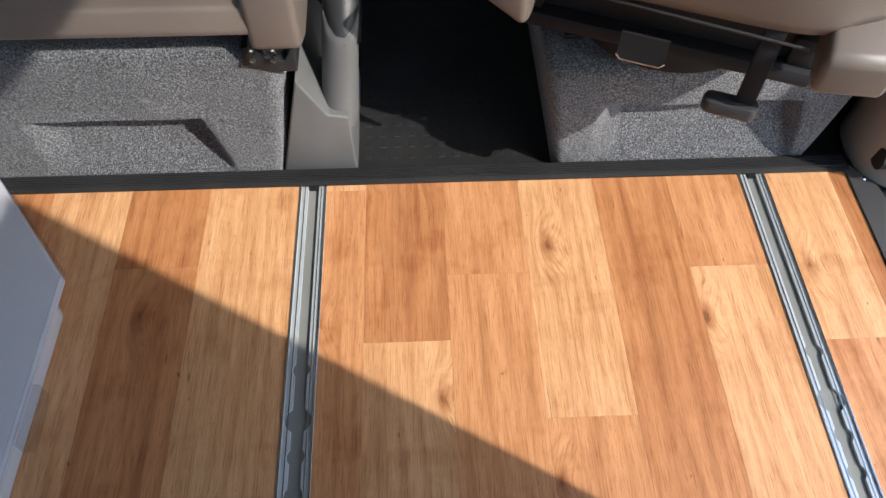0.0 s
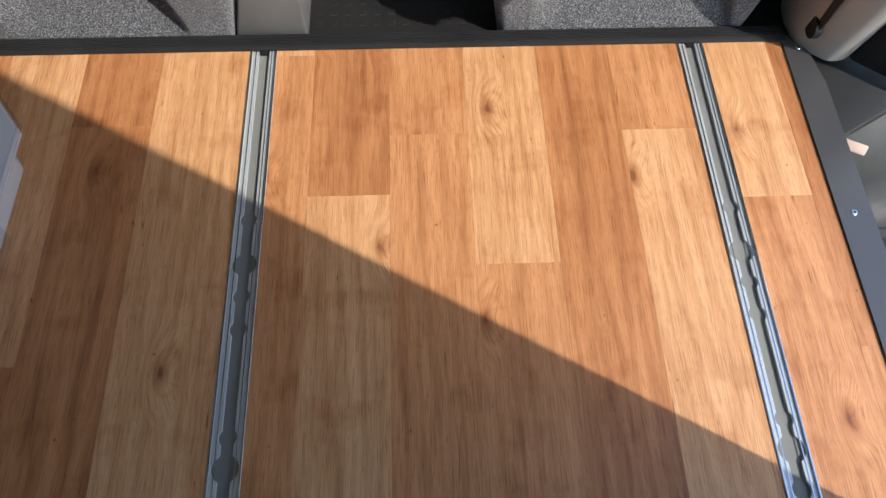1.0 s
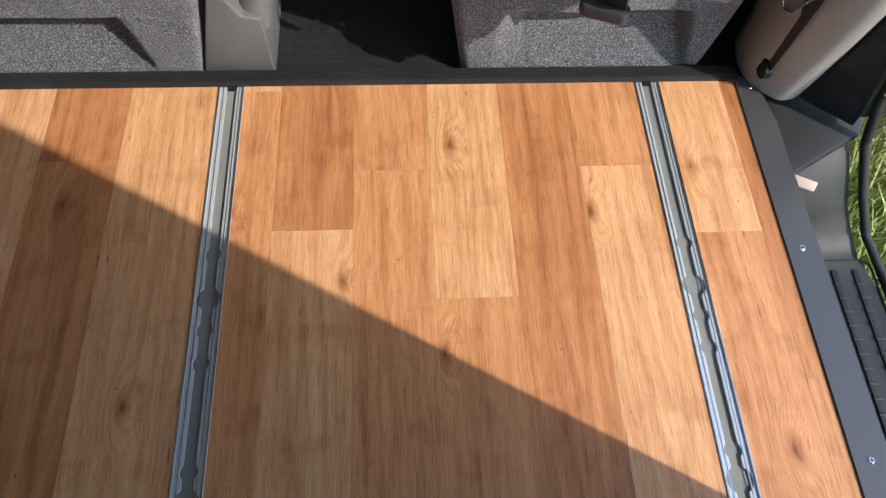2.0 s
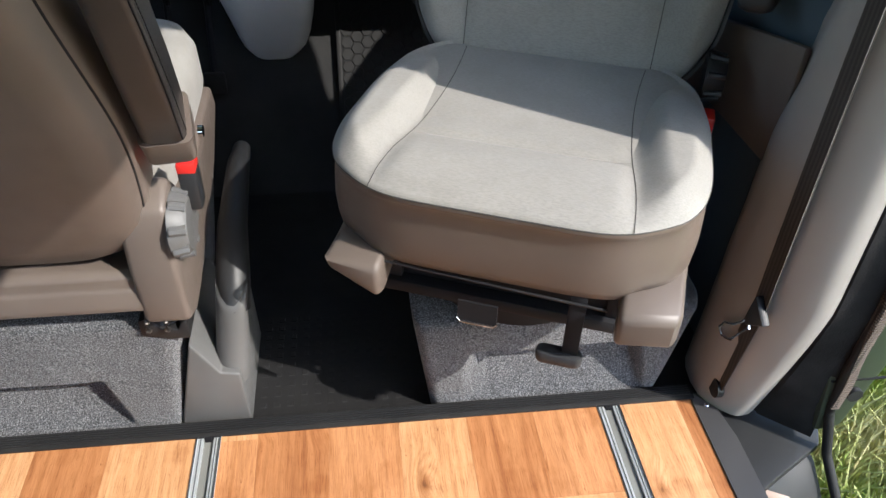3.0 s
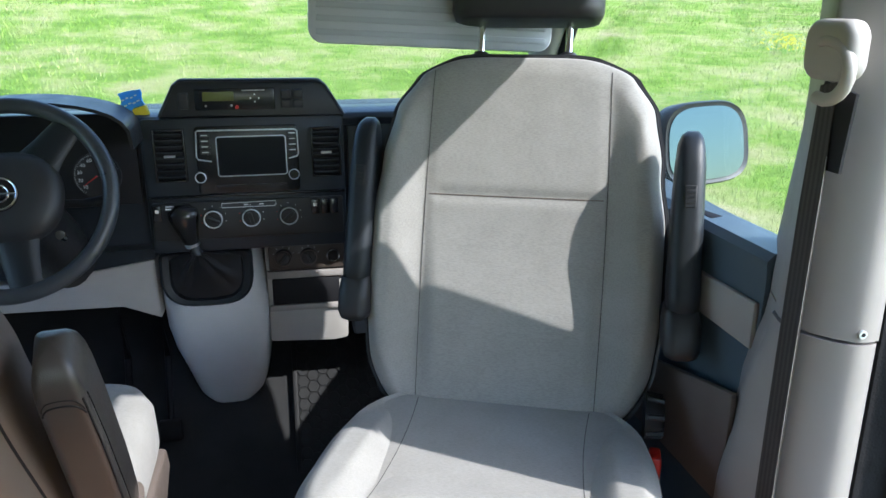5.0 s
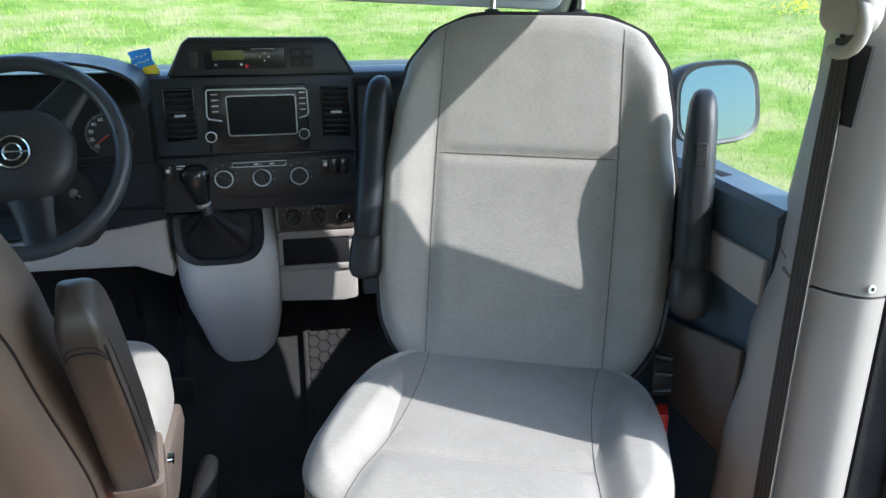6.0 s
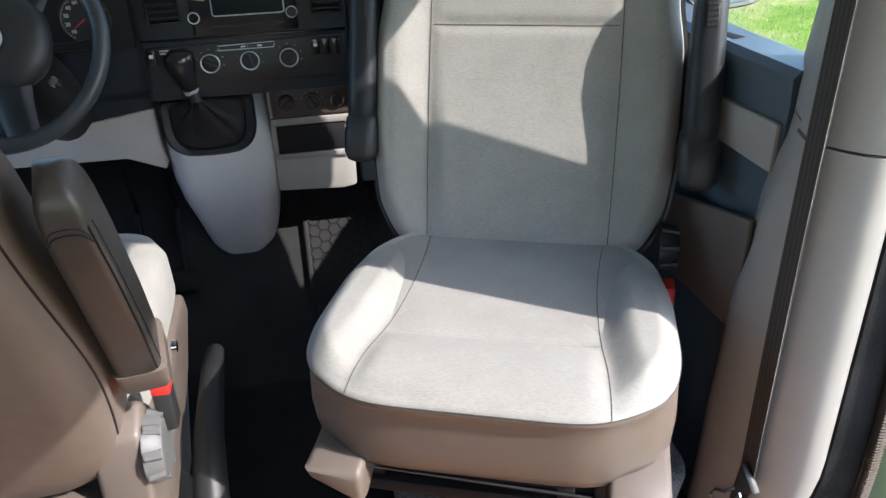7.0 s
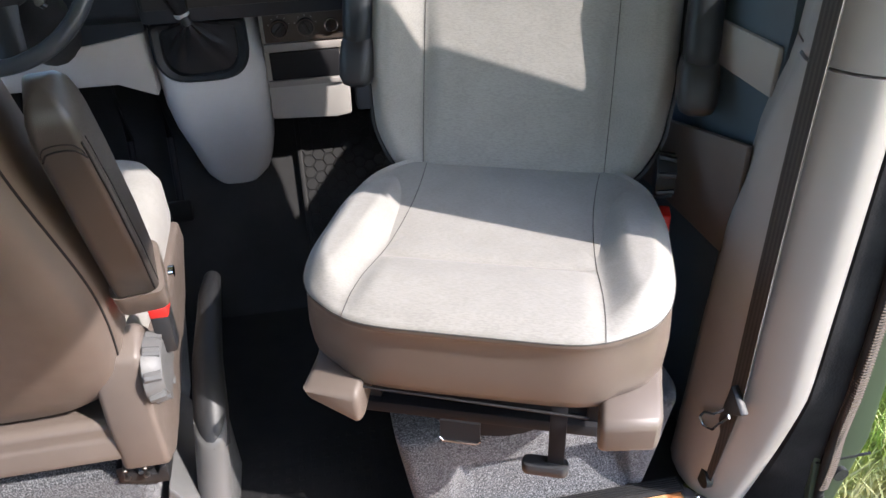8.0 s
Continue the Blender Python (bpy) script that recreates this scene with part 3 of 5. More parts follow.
def build_seat_armrest(u, w):
    """An armrest folded up beside the backrest."""
    rings = []
    for z, a, b, dx in ((0.108, 0.022, 0.034, 0), (0.114, 0.027, 0.041, 0), (0.15, 0.0285, 0.043, 0), (0.24, 0.0275, 0.041, 0), (0.30, 0.0265, 0.040, 0), (0.36, 0.025, 0.037, 0.001), (0.392, 0.0225, 0.030, 0.001), (0.408, 0.018, 0.021, 0.002), (0.416, 0.010, 0.010, 0.003)):
        rings.append([(u + dx + x, w - 0.025 + (z - 0.2) * 0.32 + y, 0.65 + z) for x, y in rounded(2 * a, 2 * b, min(a, b) * 0.8, 5)])
    arm = part("armrest", loft(rings), arm_plastic, seat, "black padded armrest, folded up", SEAT, 60)
    tilt = Matrix.Translation((u, w - 0.025 + 0.115 * 0.32 - 0.0405, 0.965)) @ Matrix.Rotation(-math.atan(0.32), 4, "X")
    part("adjuster_button", box(-0.010, 0.010, 0.0, 0.006, -0.020, 0.020, 0.002), black_metal, arm, "", SEAT @ tilt)
    for i in range(5):
        part("rib", box(-0.008, 0.008, -0.001, 0.001, -0.018 + 0.008 * i, -0.014 + 0.008 * i), arm_plastic, arm, "", SEAT @ tilt)
    rings = []
    for z, a, b in ((0.040, 0.018, 0.030), (0.046, 0.028, 0.040), (0.060, 0.033, 0.047), (0.095, 0.033, 0.047), (0.118, 0.030, 0.044), (0.128, 0.025, 0.038)):
        rings.append([(u + x, w - 0.025 + (z - 0.2) * 0.32 + y, 0.65 + z) for x, y in rounded(2 * a, 2 * b, a * 0.7, 5)])
    part("pivot_housing", loft(rings), black_plastic, seat, "black plastic armrest pivot", SEAT, 60)
    part("pivot_bracket", box(u - 0.06 if u > 0 else u, u if u > 0 else u + 0.06, w + 0.00, w + 0.03, 0.71, 0.75, 0.010), black_plastic, seat, "", SEAT)


def build_seat_base():
    for s in (-1, 1):
        poly = [(0.0, 0.428), (-0.012, 0.42), (-0.006, 0.366), (0.02, 0.358), (0.10, 0.39), (0.44, 0.42), (0.47, 0.47), (0.40, 0.50), (0.16, 0.472), (0.06, 0.436)]
        b = prism(poly, 0.088 if s > 0 else 0.086, "x", 0.184 if s > 0 else -0.250, 0.010, 3)
        for v in b.verts:
            out = abs(v.co.x) - 0.20
            if s < 0 and out > 0 and v.co.y < 0.06:        # the inner cap is cut away slantwise below
                v.co.z += 0.9 * out * smooth_step((0.43 - v.co.z) / 0.05)
            if s > 0 and out > 0.03:                       # the outer one is rounded off in plan
                v.co.y += 14.0 * (out - 0.03) ** 2
        part("side_cover", b, cover_grey, seat, "grey plastic seat side cover", SEAT)
        part("slide_rail", box(s * 0.19 - 0.02, s * 0.19 + 0.02, 0.12, 0.45, 0.30, 0.345, 0.004), piping_black, seat, "", SEAT)
    part("seat_frame", box(-0.20, 0.20, 0.10, 0.47, 0.395, 0.432, 0.01), black_metal, seat, "", SEAT)
    part("swivel_plate", box(-0.21, 0.21, 0.11, 0.46, 0.275, 0.30, 0.006), piping_black, seat, "", SEAT)
    part("swivel_ring", disc((0, 0.27, 0.24), 0.15, 0.04, 40, "z"), piping_black, seat, "", SEAT)
    part("mechanism", box(-0.195, 0.195, 0.13, 0.45, 0.30, 0.398, 0.008), piping_black, seat, "", SEAT)
    part("front_bar", tube([(-0.17, 0.02, 0.418), (0.17, 0.02, 0.405)], 0.0022, 10), black_metal, seat, "", SEAT)
    part("release_bar", tube([(-0.046, 0.001, 0.352), (-0.040, 0.0, 0.346), (0.010, 0.0, 0.346), (0.016, 0.001, 0.352)], 0.0013, 8), chrome, seat, "", SEAT)
    part("plate", box(-0.045, 0.015, 0.002, 0.006, 0.347, 0.385), piping_black, seat, "", SEAT)
    part("strap", box(0.115, 0.14, 0.022, 0.03, 0.30, 0.43, 0.002), piping_black, seat, "", SEAT)
    part("swivel_handle", prism(rounded(0.072, 0.028, 0.012, 5, 0.112, 0.025), 0.022, "z", 0.280, 0.006), dark_vinyl, seat, "dark grey swivel release handle", SEAT)
    # knob, buckle on the outer side
    k = part("recliner_knob", disc((0.262, 0.50, 0.560), 0.042, 0.035, 14, "x", 0.036, bevel=0.006), black_plastic, seat, "", SEAT)
    for i in range(7):
        a = 2 * math.pi * i / 7
        part("grip", tube([(0.265, 0.50 + 0.04 * math.cos(a), 0.560 + 0.04 * math.sin(a)), (0.295, 0.50 + 0.036 * math.cos(a), 0.560 + 0.036 * math.sin(a))], 0.006, 8), black_plastic, k, "", SEAT)
    b = part("buckle", box(0.272, 0.294, 0.43, 0.48, 0.42, 0.505, 0.006), black_plastic, seat, "", SEAT)
    part("release_button", box(0.273, 0.293, 0.428, 0.47, 0.468, 0.515, 0.004), red_plastic, b, "red buckle button", SEAT)


build_cushion()
build_back()
build_seat_armrest(0.312, 0.57)
build_seat_armrest(-0.300, 0.635)
build_seat_base()


# ---- carpeted seat boxes ----
def build_seat_box(name, label, xb0, xb1, xt0, xt1, h, rec, y0, y1=0.55):
    """A felt-covered box with a pressed recess in its rear face: rec = (x0, x1 at the top, x1 at the foot, z of its top, depth)."""
    nx, nz = 90, 44
    bm = bmesh.new()
    rx0, rx1, rx2, rz, dep = rec

    def edge(v, a, b):
        return max(0.0, min(1.0, (v - a) / (b - a)))

    def at(i, j):
        s, t = i / nx, j / nz
        z = -0.02 + (h + 0.02) * t
        x = (xb0 + (xt0 - xb0) * t) * (1 - s) + (xb1 + (xt1 - xb1) * t) * s
        right = rx2 + (rx1 - rx2) * max(0.0, min(1.0, z / rz))
        in_x = edge(x, rx0, rx0 + 0.05) * edge(-x, -right, -right + 0.012)
        in_z = edge(-z, -rz, -rz + 0.010)
        d = dep * in_x * in_z * max(0.0, min(1.0, z / rz)) ** 0.6
        lump = 0.004 * noise.noise((x * 9, z * 9, 2.0))
        r = 0.022
        over = max(0.0, z - (h - r)) / r
        side = max(0.0, 1 - min(s, 1 - s) * (xb1 - xb0) / r)
        return (x, y0 + d + lump + r * (1 - math.sqrt(max(0.0, 1 - min(1.0, over) ** 2))) + r * (1 - math.sqrt(max(0.0, 1 - side ** 2))), z)

    grid = [[bm.verts.new(at(i, j)) for i in range(nx + 1)] for j in range(nz + 1)]
    for j in range(nz):
        for i in range(nx):
            bm.faces.new((grid[j][i], grid[j][i + 1], grid[j + 1][i + 1], grid[j + 1][i]))
    back = [[bm.verts.new((v.co.x, y1, v.co.z)) for v in row] for row in (grid[0], grid[-1])]
    for i in range(nx):
        bm.faces.new((grid[-1][i], grid[-1][i + 1], back[1][i + 1], back[1][i]))
    lft = [bm.verts.new((grid[j][0].co.x, y1, grid[j][0].co.z)) for j in range(1, nz)]
    rgt = [bm.verts.new((grid[j][-1].co.x, y1, grid[j][-1].co.z)) for j in range(1, nz)]
    lft = [back[0][0]] + lft + [back[1][0]]
    rgt = [back[0][-1]] + rgt + [back[1][-1]]
    for j in range(nz):
        bm.faces.new((grid[j][0], grid[j + 1][0], lft[j + 1], lft[j]))
        bm.faces.new((grid[j][-1], rgt[j], rgt[j + 1], grid[j + 1][-1]))
    unit = thing(name, ((xb0 + xb1) / 2, 0.25, -0.02), label, "seat box")
    part("felt_cover", bm, carpet_grey, unit, smooth=70)
    return unit


driver_box = build_seat_box("driver_seat_box", "seat box covered in speckled grey needle felt", -0.70, -0.052, -0.70, -0.012, 0.265, (-0.44, -0.165, -0.128, 0.128, 0.045), 0.036)
passenger_box = build_seat_box("passenger_seat_box", "seat box covered in speckled grey needle felt", 0.412, 0.855, 0.376, 0.905, 0.216, (0.47, 0.80, 0.83, 0.135, 0.05), 0.036)

# a steel bracket with a hook on the corner of one box, a black plate over the other
part("bracket", prism([(-0.072, 0.238), (-0.072, 0.270), (-0.052, 0.276), (-0.040, 0.252), (-0.012, 0.246), (-0.004, 0.262), (0.004, 0.262), (0.004, 0.226), (-0.03, 0.226)], 0.05, "y", 0.030, 0.002), black_metal, driver_box, "black steel bracket")
for hook_x in (-0.058, -0.028):
    part("hook", tube([(hook_x, 0.034, 0.245), (hook_x + 0.002, 0.020, 0.258), (hook_x + 0.004, 0.018, 0.276), (hook_x + 0.004, 0.034, 0.286)], 0.0045, 8), metal("worn_steel", (0.20, 0.19, 0.18), 0.45), driver_box, "worn steel hook")
part("top_plate", box(0.41, 0.86, 0.10, 0.50, 0.216, 0.224, 0.003), black_metal, passenger_box, "black steel top plate")


# ---- cab floor ----
def build_cab_floor():
    cab = thing("cab_floor", (0.2, 0.6, -0.02), "black rubber cab floor mat with small square studs", "floor mat", kind="structure")
    part("mat", prism([(0.03, -0.05), (0.03, -0.02), (0.80, -0.02), (0.92, 0.08), (1.20, 0.50), (1.24, 0.48), (0.95, -0.05)], 1.80, "x", -0.80), rubber, cab)
    stud = mesh_of(loft([[(sx * w, sy * w, z) for sx, sy in ((-1, -1), (1, -1), (1, 1), (-1, 1))] for w, z in ((0.0060, 0.0), (0.0052, 0.0006))]), "stud", rubber, 0)
    for i in range(15):
        for j in range(11):
            ob = new("stud", stud)
            ob.parent = cab
            ob.matrix_parent_inverse = wm(cab).inverted()
            ob.matrix_basis = Matrix.Translation((0.09 + 0.026 * i, 0.055 + 0.026 * j, -0.02))


build_cab_floor()


# ---- handbrake and its cover ----
def build_handbrake():
    hb = thing("handbrake", (0.02, 0.1, -0.02), "dark grey handbrake lever in a moulded grey cover", "handbrake")
    base = prism([(-0.056, -0.02), (0.073, -0.02), (0.069, 0.119), (0.036, 0.124), (-0.006, 0.200)], 0.24, "y", 0.040, 0.004, 3)
    part("cover", base, handbrake_grey, hb)
    rings = []
    for t in range(13):
        k = t / 12
        c = Vector((0.050 + 0.018 * k, 0.078 + 0.036 * k, 0.085 + 0.150 * k))
        a, b = 0.031 - 0.004 * k, 0.040 - 0.008 * k
        rings.append([c + Vector((a * math.cos(q), b * math.sin(q) * 0.9, 0.028 * (1 + math.sin(q)) * k)) for q in [2 * math.pi * i / 28 for i in range(28)]])
    part("sleeve", loft(rings), handbrake_grey, hb, "grey rounded lever sleeve", smooth=70)
    part("lever", tube([(0.067, 0.108, 0.215), (0.069, 0.13, 0.262), (0.067, 0.22, 0.312), (0.064, 0.40, 0.327), (0.065, 0.465, 0.326), (0.065, 0.48, 0.322)], [0.028, 0.0305, 0.027, 0.022, 0.017, 0.006], 14), black_plastic, hb, "black handbrake lever", smooth=70)


build_handbrake()


# ---- driver's seat, facing forwards ----
dseat = thing("captain_chair", (-0.27, 0.25, 0.265), "grey vinyl van seat facing forwards, seen from behind", "seat")
D_LEAN = radians(24.5)
DBACK = Matrix.Translation((-0.268, 0.052, 0.380)) @ Matrix.Rotation(D_LEAN, 4, "X")      # x across, y ahead, z up along the backrest


def dback_at(a, grow=0.0):
    c, s = math.cos(a), math.sin(a)
    z = 0.41 + (0.41 + grow) * math.copysign(abs(s) ** 0.45, s)
    half = lerp([(0.0, 0.255), (0.10, 0.265), (0.30, 0.275), (0.55, 0.262), (0.74, 0.235), (0.82, 0.18)], z)
    return (half + grow) * math.copysign(abs(c) ** 0.30, c), z


DBACK_A = evenly(dback_at, 144)


def dback_outline(k, n, grow=0.0):
    return dback_at(DBACK_A[k], grow)


def build_driver_seat():
    n = 144
    rings = [[(dback_outline(k, n)[0] * f, y, 0.41 + (dback_outline(k, n)[1] - 0.41) * f) for k in range(n)] for f, y in ((0.3, -0.022), (0.8, -0.02), (0.93, -0.012), (0.985, 0.004), (1.0, 0.02))]
    part("back_panel", loft(rings), seat_vinyl, dseat, "grey vinyl rear panel of the backrest", DBACK, 70)
    rings = [[(dback_outline(k, n, g)[0], y, dback_outline(k, n, g)[1]) for k in range(n)] for g, y in ((0.0, 0.02), (0.006, 0.03), (0.010, 0.07), (0.004, 0.12), (-0.03, 0.145))]
    part("backrest_side", loft(rings), seat_vinyl, dseat, "grey vinyl side of the backrest", DBACK, 70)
    part("piping", tube([(dback_outline(k, n, 0.001)[0], 0.022, dback_outline(k, n, 0.001)[1]) for k in range(n)], 0.0018, 6, closed=True, up=(0, 1, 0)), piping_black, dseat, "", DBACK)
    rings = []
    for z, g in ((0.42, -0.02), (0.41, 0.0), (0.46, 0.020), (0.52, 0.018), (0.550, 0.004), (0.560, -0.03), (0.562, -0.08)):
        ring = []
        for k in range(64):
            a = 2 * math.pi * k / 64
            c, s = math.cos(a), math.sin(a)
            ring.append((-0.27 + (0.262 + g) * math.copysign(abs(c) ** 0.35, c), 0.335 + (0.262 + g) * math.copysign(abs(s) ** 0.45, s), z))
        rings.append(ring)
    part("cushion", loft(rings), seat_fabric, dseat, "pale grey fabric cushion", smooth=70)
    part("rear_valance", prism([(0.012, 0.308), (0.007, 0.318), (0.010, 0.352), (0.013, 0.356), (0.011, 0.378), (0.022, 0.388), (0.07, 0.388), (0.07, 0.308)], 0.54, "x", -0.575, 0.005), cover_grey, dseat, "grey plastic rear valance")
    # side cover with the recliner wheel
    side = prism([(0.0, 0.390), (0.008, 0.285), (0.06, 0.262), (0.12, 0.268), (0.40, 0.33), (0.52, 0.40), (0.50, 0.45), (0.36, 0.455), (0.22, 0.425), (0.13, 0.425), (0.10, 0.49), (0.06, 0.528), (0.01, 0.50)], 0.072, "x", -0.052, 0.010, 3)
    part("side_cover", side, cover_grey, dseat, "grey plastic seat side cover")
    kn = part("recliner_knob", disc((0.019, 0.045, 0.452), 0.052, 0.026, 28, "x", 0.046, bevel=0.006), handbrake_grey, dseat, "ribbed grey recliner wheel")
    for i in range(8):
        a = 2 * math.pi * (i + 0.5) / 8
        part("grip", tube([(0.021, 0.045 + 0.049 * math.cos(a), 0.452 + 0.049 * math.sin(a)), (0.044, 0.045 + 0.044 * math.cos(a), 0.452 + 0.044 * math.sin(a))], 0.008, 8), handbrake_grey, kn)
    b = part("buckle", box(0.034, 0.062, 0.060, 0.095, 0.462, 0.532, 0.006), black_plastic, dseat, "black belt buckle")
    part("release_button", box(0.0345, 0.0615, 0.060, 0.093, 0.528, 0.545, 0.003), red_plastic, b, "red buckle button")
    part("bolt", disc((0.046, 0.20, 0.52), 0.010, 0.008, 12, "x"), chrome, dseat)
    # armrest folded up
    ax = Vector((0.03, -0.43, 0.90)).normalized()
    rings = []
    base = Vector((0.050, -0.003, 0.665))
    side_v = Vector((1, 0.15, 0)).normalized()
    dep_v = ax.cross(side_v).normalized()
    for d, a, bb in ((-0.012, 0.0265, 0.040), (-0.008, 0.028, 0.043), (0.08, 0.028, 0.045), (0.20, 0.0265, 0.045), (0.262, 0.025, 0.044), (0.285, 0.0238, 0.041), (0.302, 0.0215, 0.036), (0.314, 0.0175, 0.028), (0.322, 0.011, 0.017), (0.325, 0.004, 0.006)):
        shift = -0.006 * max(0.0, d / 0.3) ** 2
        rings.append([base + ax * d + side_v * (x + shift) + dep_v * y for x, y in rounded(2 * a, 2 * bb, a * 0.46, 6)])
    arm_mesh = loft(rings)
    skin = surface(arm_mesh)

    def on_arm(d, x, y):
        """The nearest point of the padding's skin, a little proud."""
        at, normal = skin.find_nearest(base + ax * d + side_v * (x - 0.006 * max(0.0, d / 0.3) ** 2) + dep_v * y)[:2]
        return at + normal * 0.0004

    arm = part("armrest", arm_mesh, arm_vinyl, dseat, "dark grey vinyl armrest, folded up", smooth=60)
    face = 1.0 if dep_v.y < 0 else -1.0
    part("piping", tube([on_arm(-0.006 + 0.288 * i / 30, 0.028, face * 0.048) for i in range(31)], 0.0013, 6), piping_black, arm)
    for i in range(46):
        d = -0.002 + 0.0062 * i
        part("stitch", tube([on_arm(d, 0.04, face * 0.031), on_arm(d + 0.0042, 0.04, face * 0.031)], 0.0008, 5), piping_black, arm)
    part("cap_seam", tube([on_arm(0.262 + 0.016 * (1 - (i / 8 - 1) ** 2), -0.034 + 0.068 * i / 16, face * 0.06) for i in range(17)], 0.0011, 6), piping_black, arm)
    part("cap_seam", tube([on_arm(0.270 + 0.016 * (1 - (i / 8 - 1) ** 2), -0.034 + 0.068 * i / 16, face * 0.06) for i in range(17)], 0.0007, 6), piping_black, arm)
    part("armrest_pivot", loft([[base + ax * d + side_v * x + dep_v * y for x, y in rounded(2 * a, 2 * b_, 0.012, 4)] for d, a, b_ in ((-0.075, 0.022, 0.03), (-0.06, 0.032, 0.04), (-0.014, 0.034, 0.042))]), cover_grey, dseat, "grey plastic armrest pivot")


build_driver_seat()


# ---- dashboard ----
DASH_Y = 0.85
dash = thing("dashboard", (0.1, 1.1, 0.7), "black and grey van dashboard with radio, vents and heater controls", "dashboard")


def hexagon(cx, cz, r):
    return [(cx + r * math.cos(radians(60 * k)), cz + r * math.sin(radians(60 * k))) for k in range(6)]


def words(text, size, place, parent, name="lettering"):
    """Lettering as a flat mesh, facing the load space."""
    cu = bpy.data.curves.new("letters", "FONT")
    cu.body, cu.size, cu.extrude, cu.align_x, cu.align_y = text, size, 0.0003, "CENTER", "CENTER"
    tmp = new("letters", cu)
    me = bpy.data.meshes.new_from_object(tmp.evaluated_get(bpy.context.evaluated_depsgraph_get()))
    bpy.data.objects.remove(tmp)
    me.materials.clear()
    me.materials.append(white_print)
    ob = new(name, me)
    ob.parent = parent
    ob.matrix_parent_inverse = wm(parent).inverted()
    ob.matrix_basis = place
    return ob


def dial(c, r, ring_mat, parent, pointer=20):
    k = part("rotary_knob", disc(c, r, 0.016, 28, "y", r * 0.9, bevel=0.003), black_plastic, parent)
    part("ring", ringbar((c[0], c[1] - 0.014, c[2]), r * 0.93, 0.0016), ring_mat, k, "bright knob ring")
    a = radians(90 + pointer)
    part("grip_bar", box(-r * 0.72, r * 0.72, -0.008, 0.0, -r * 0.2, r * 0.2, 0.002), black_plastic, k, "", Matrix.Translation((c[0], c[1] - 0.014, c[2])) @ Matrix.Rotation(-a, 4, "Y"))
    return k


def build_vent(x0, x1, z0, z1, name="air_vent"):
    v = part(name, box(x0, x1, DASH_Y - 0.004, DASH_Y + 0.0, z0, z1, 0.0015), piping_black, dash, "black air vent with slats")
    for s in (0, 1):
        part("frame_bar", box(x0 - 0.004 if s == 0 else x1, x0 if s == 0 else x1 + 0.004, DASH_Y - 0.016, DASH_Y, z0 - 0.004, z1 + 0.004, 0.0015), gloss_black, v)
        part("frame_bar", box(x0, x1, DASH_Y - 0.016, DASH_Y, z0 - 0.004 if s == 0 else z1, z0 if s == 0 else z1 + 0.004, 0.0015), gloss_black, v)
    n = 8
    for i in range(n):
        z = z0 + (i + 0.5) * (z1 - z0) / n
        part("slat", prism([(-0.013, 0.0016), (-0.013, -0.0010), (0.004, 0.004), (0.004, 0.006)], x1 - x0 - 0.002, "x", 0.001), dash_black, v, "", Matrix.Translation((x0, DASH_Y, z)))
    part("tab", box((x0 + x1) / 2 - 0.012, (x0 + x1) / 2 + 0.012, DASH_Y - 0.020, DASH_Y - 0.012, (z0 + z1) / 2 - 0.003, (z0 + z1) / 2 + 0.002, 0.001), satin_silver, v)


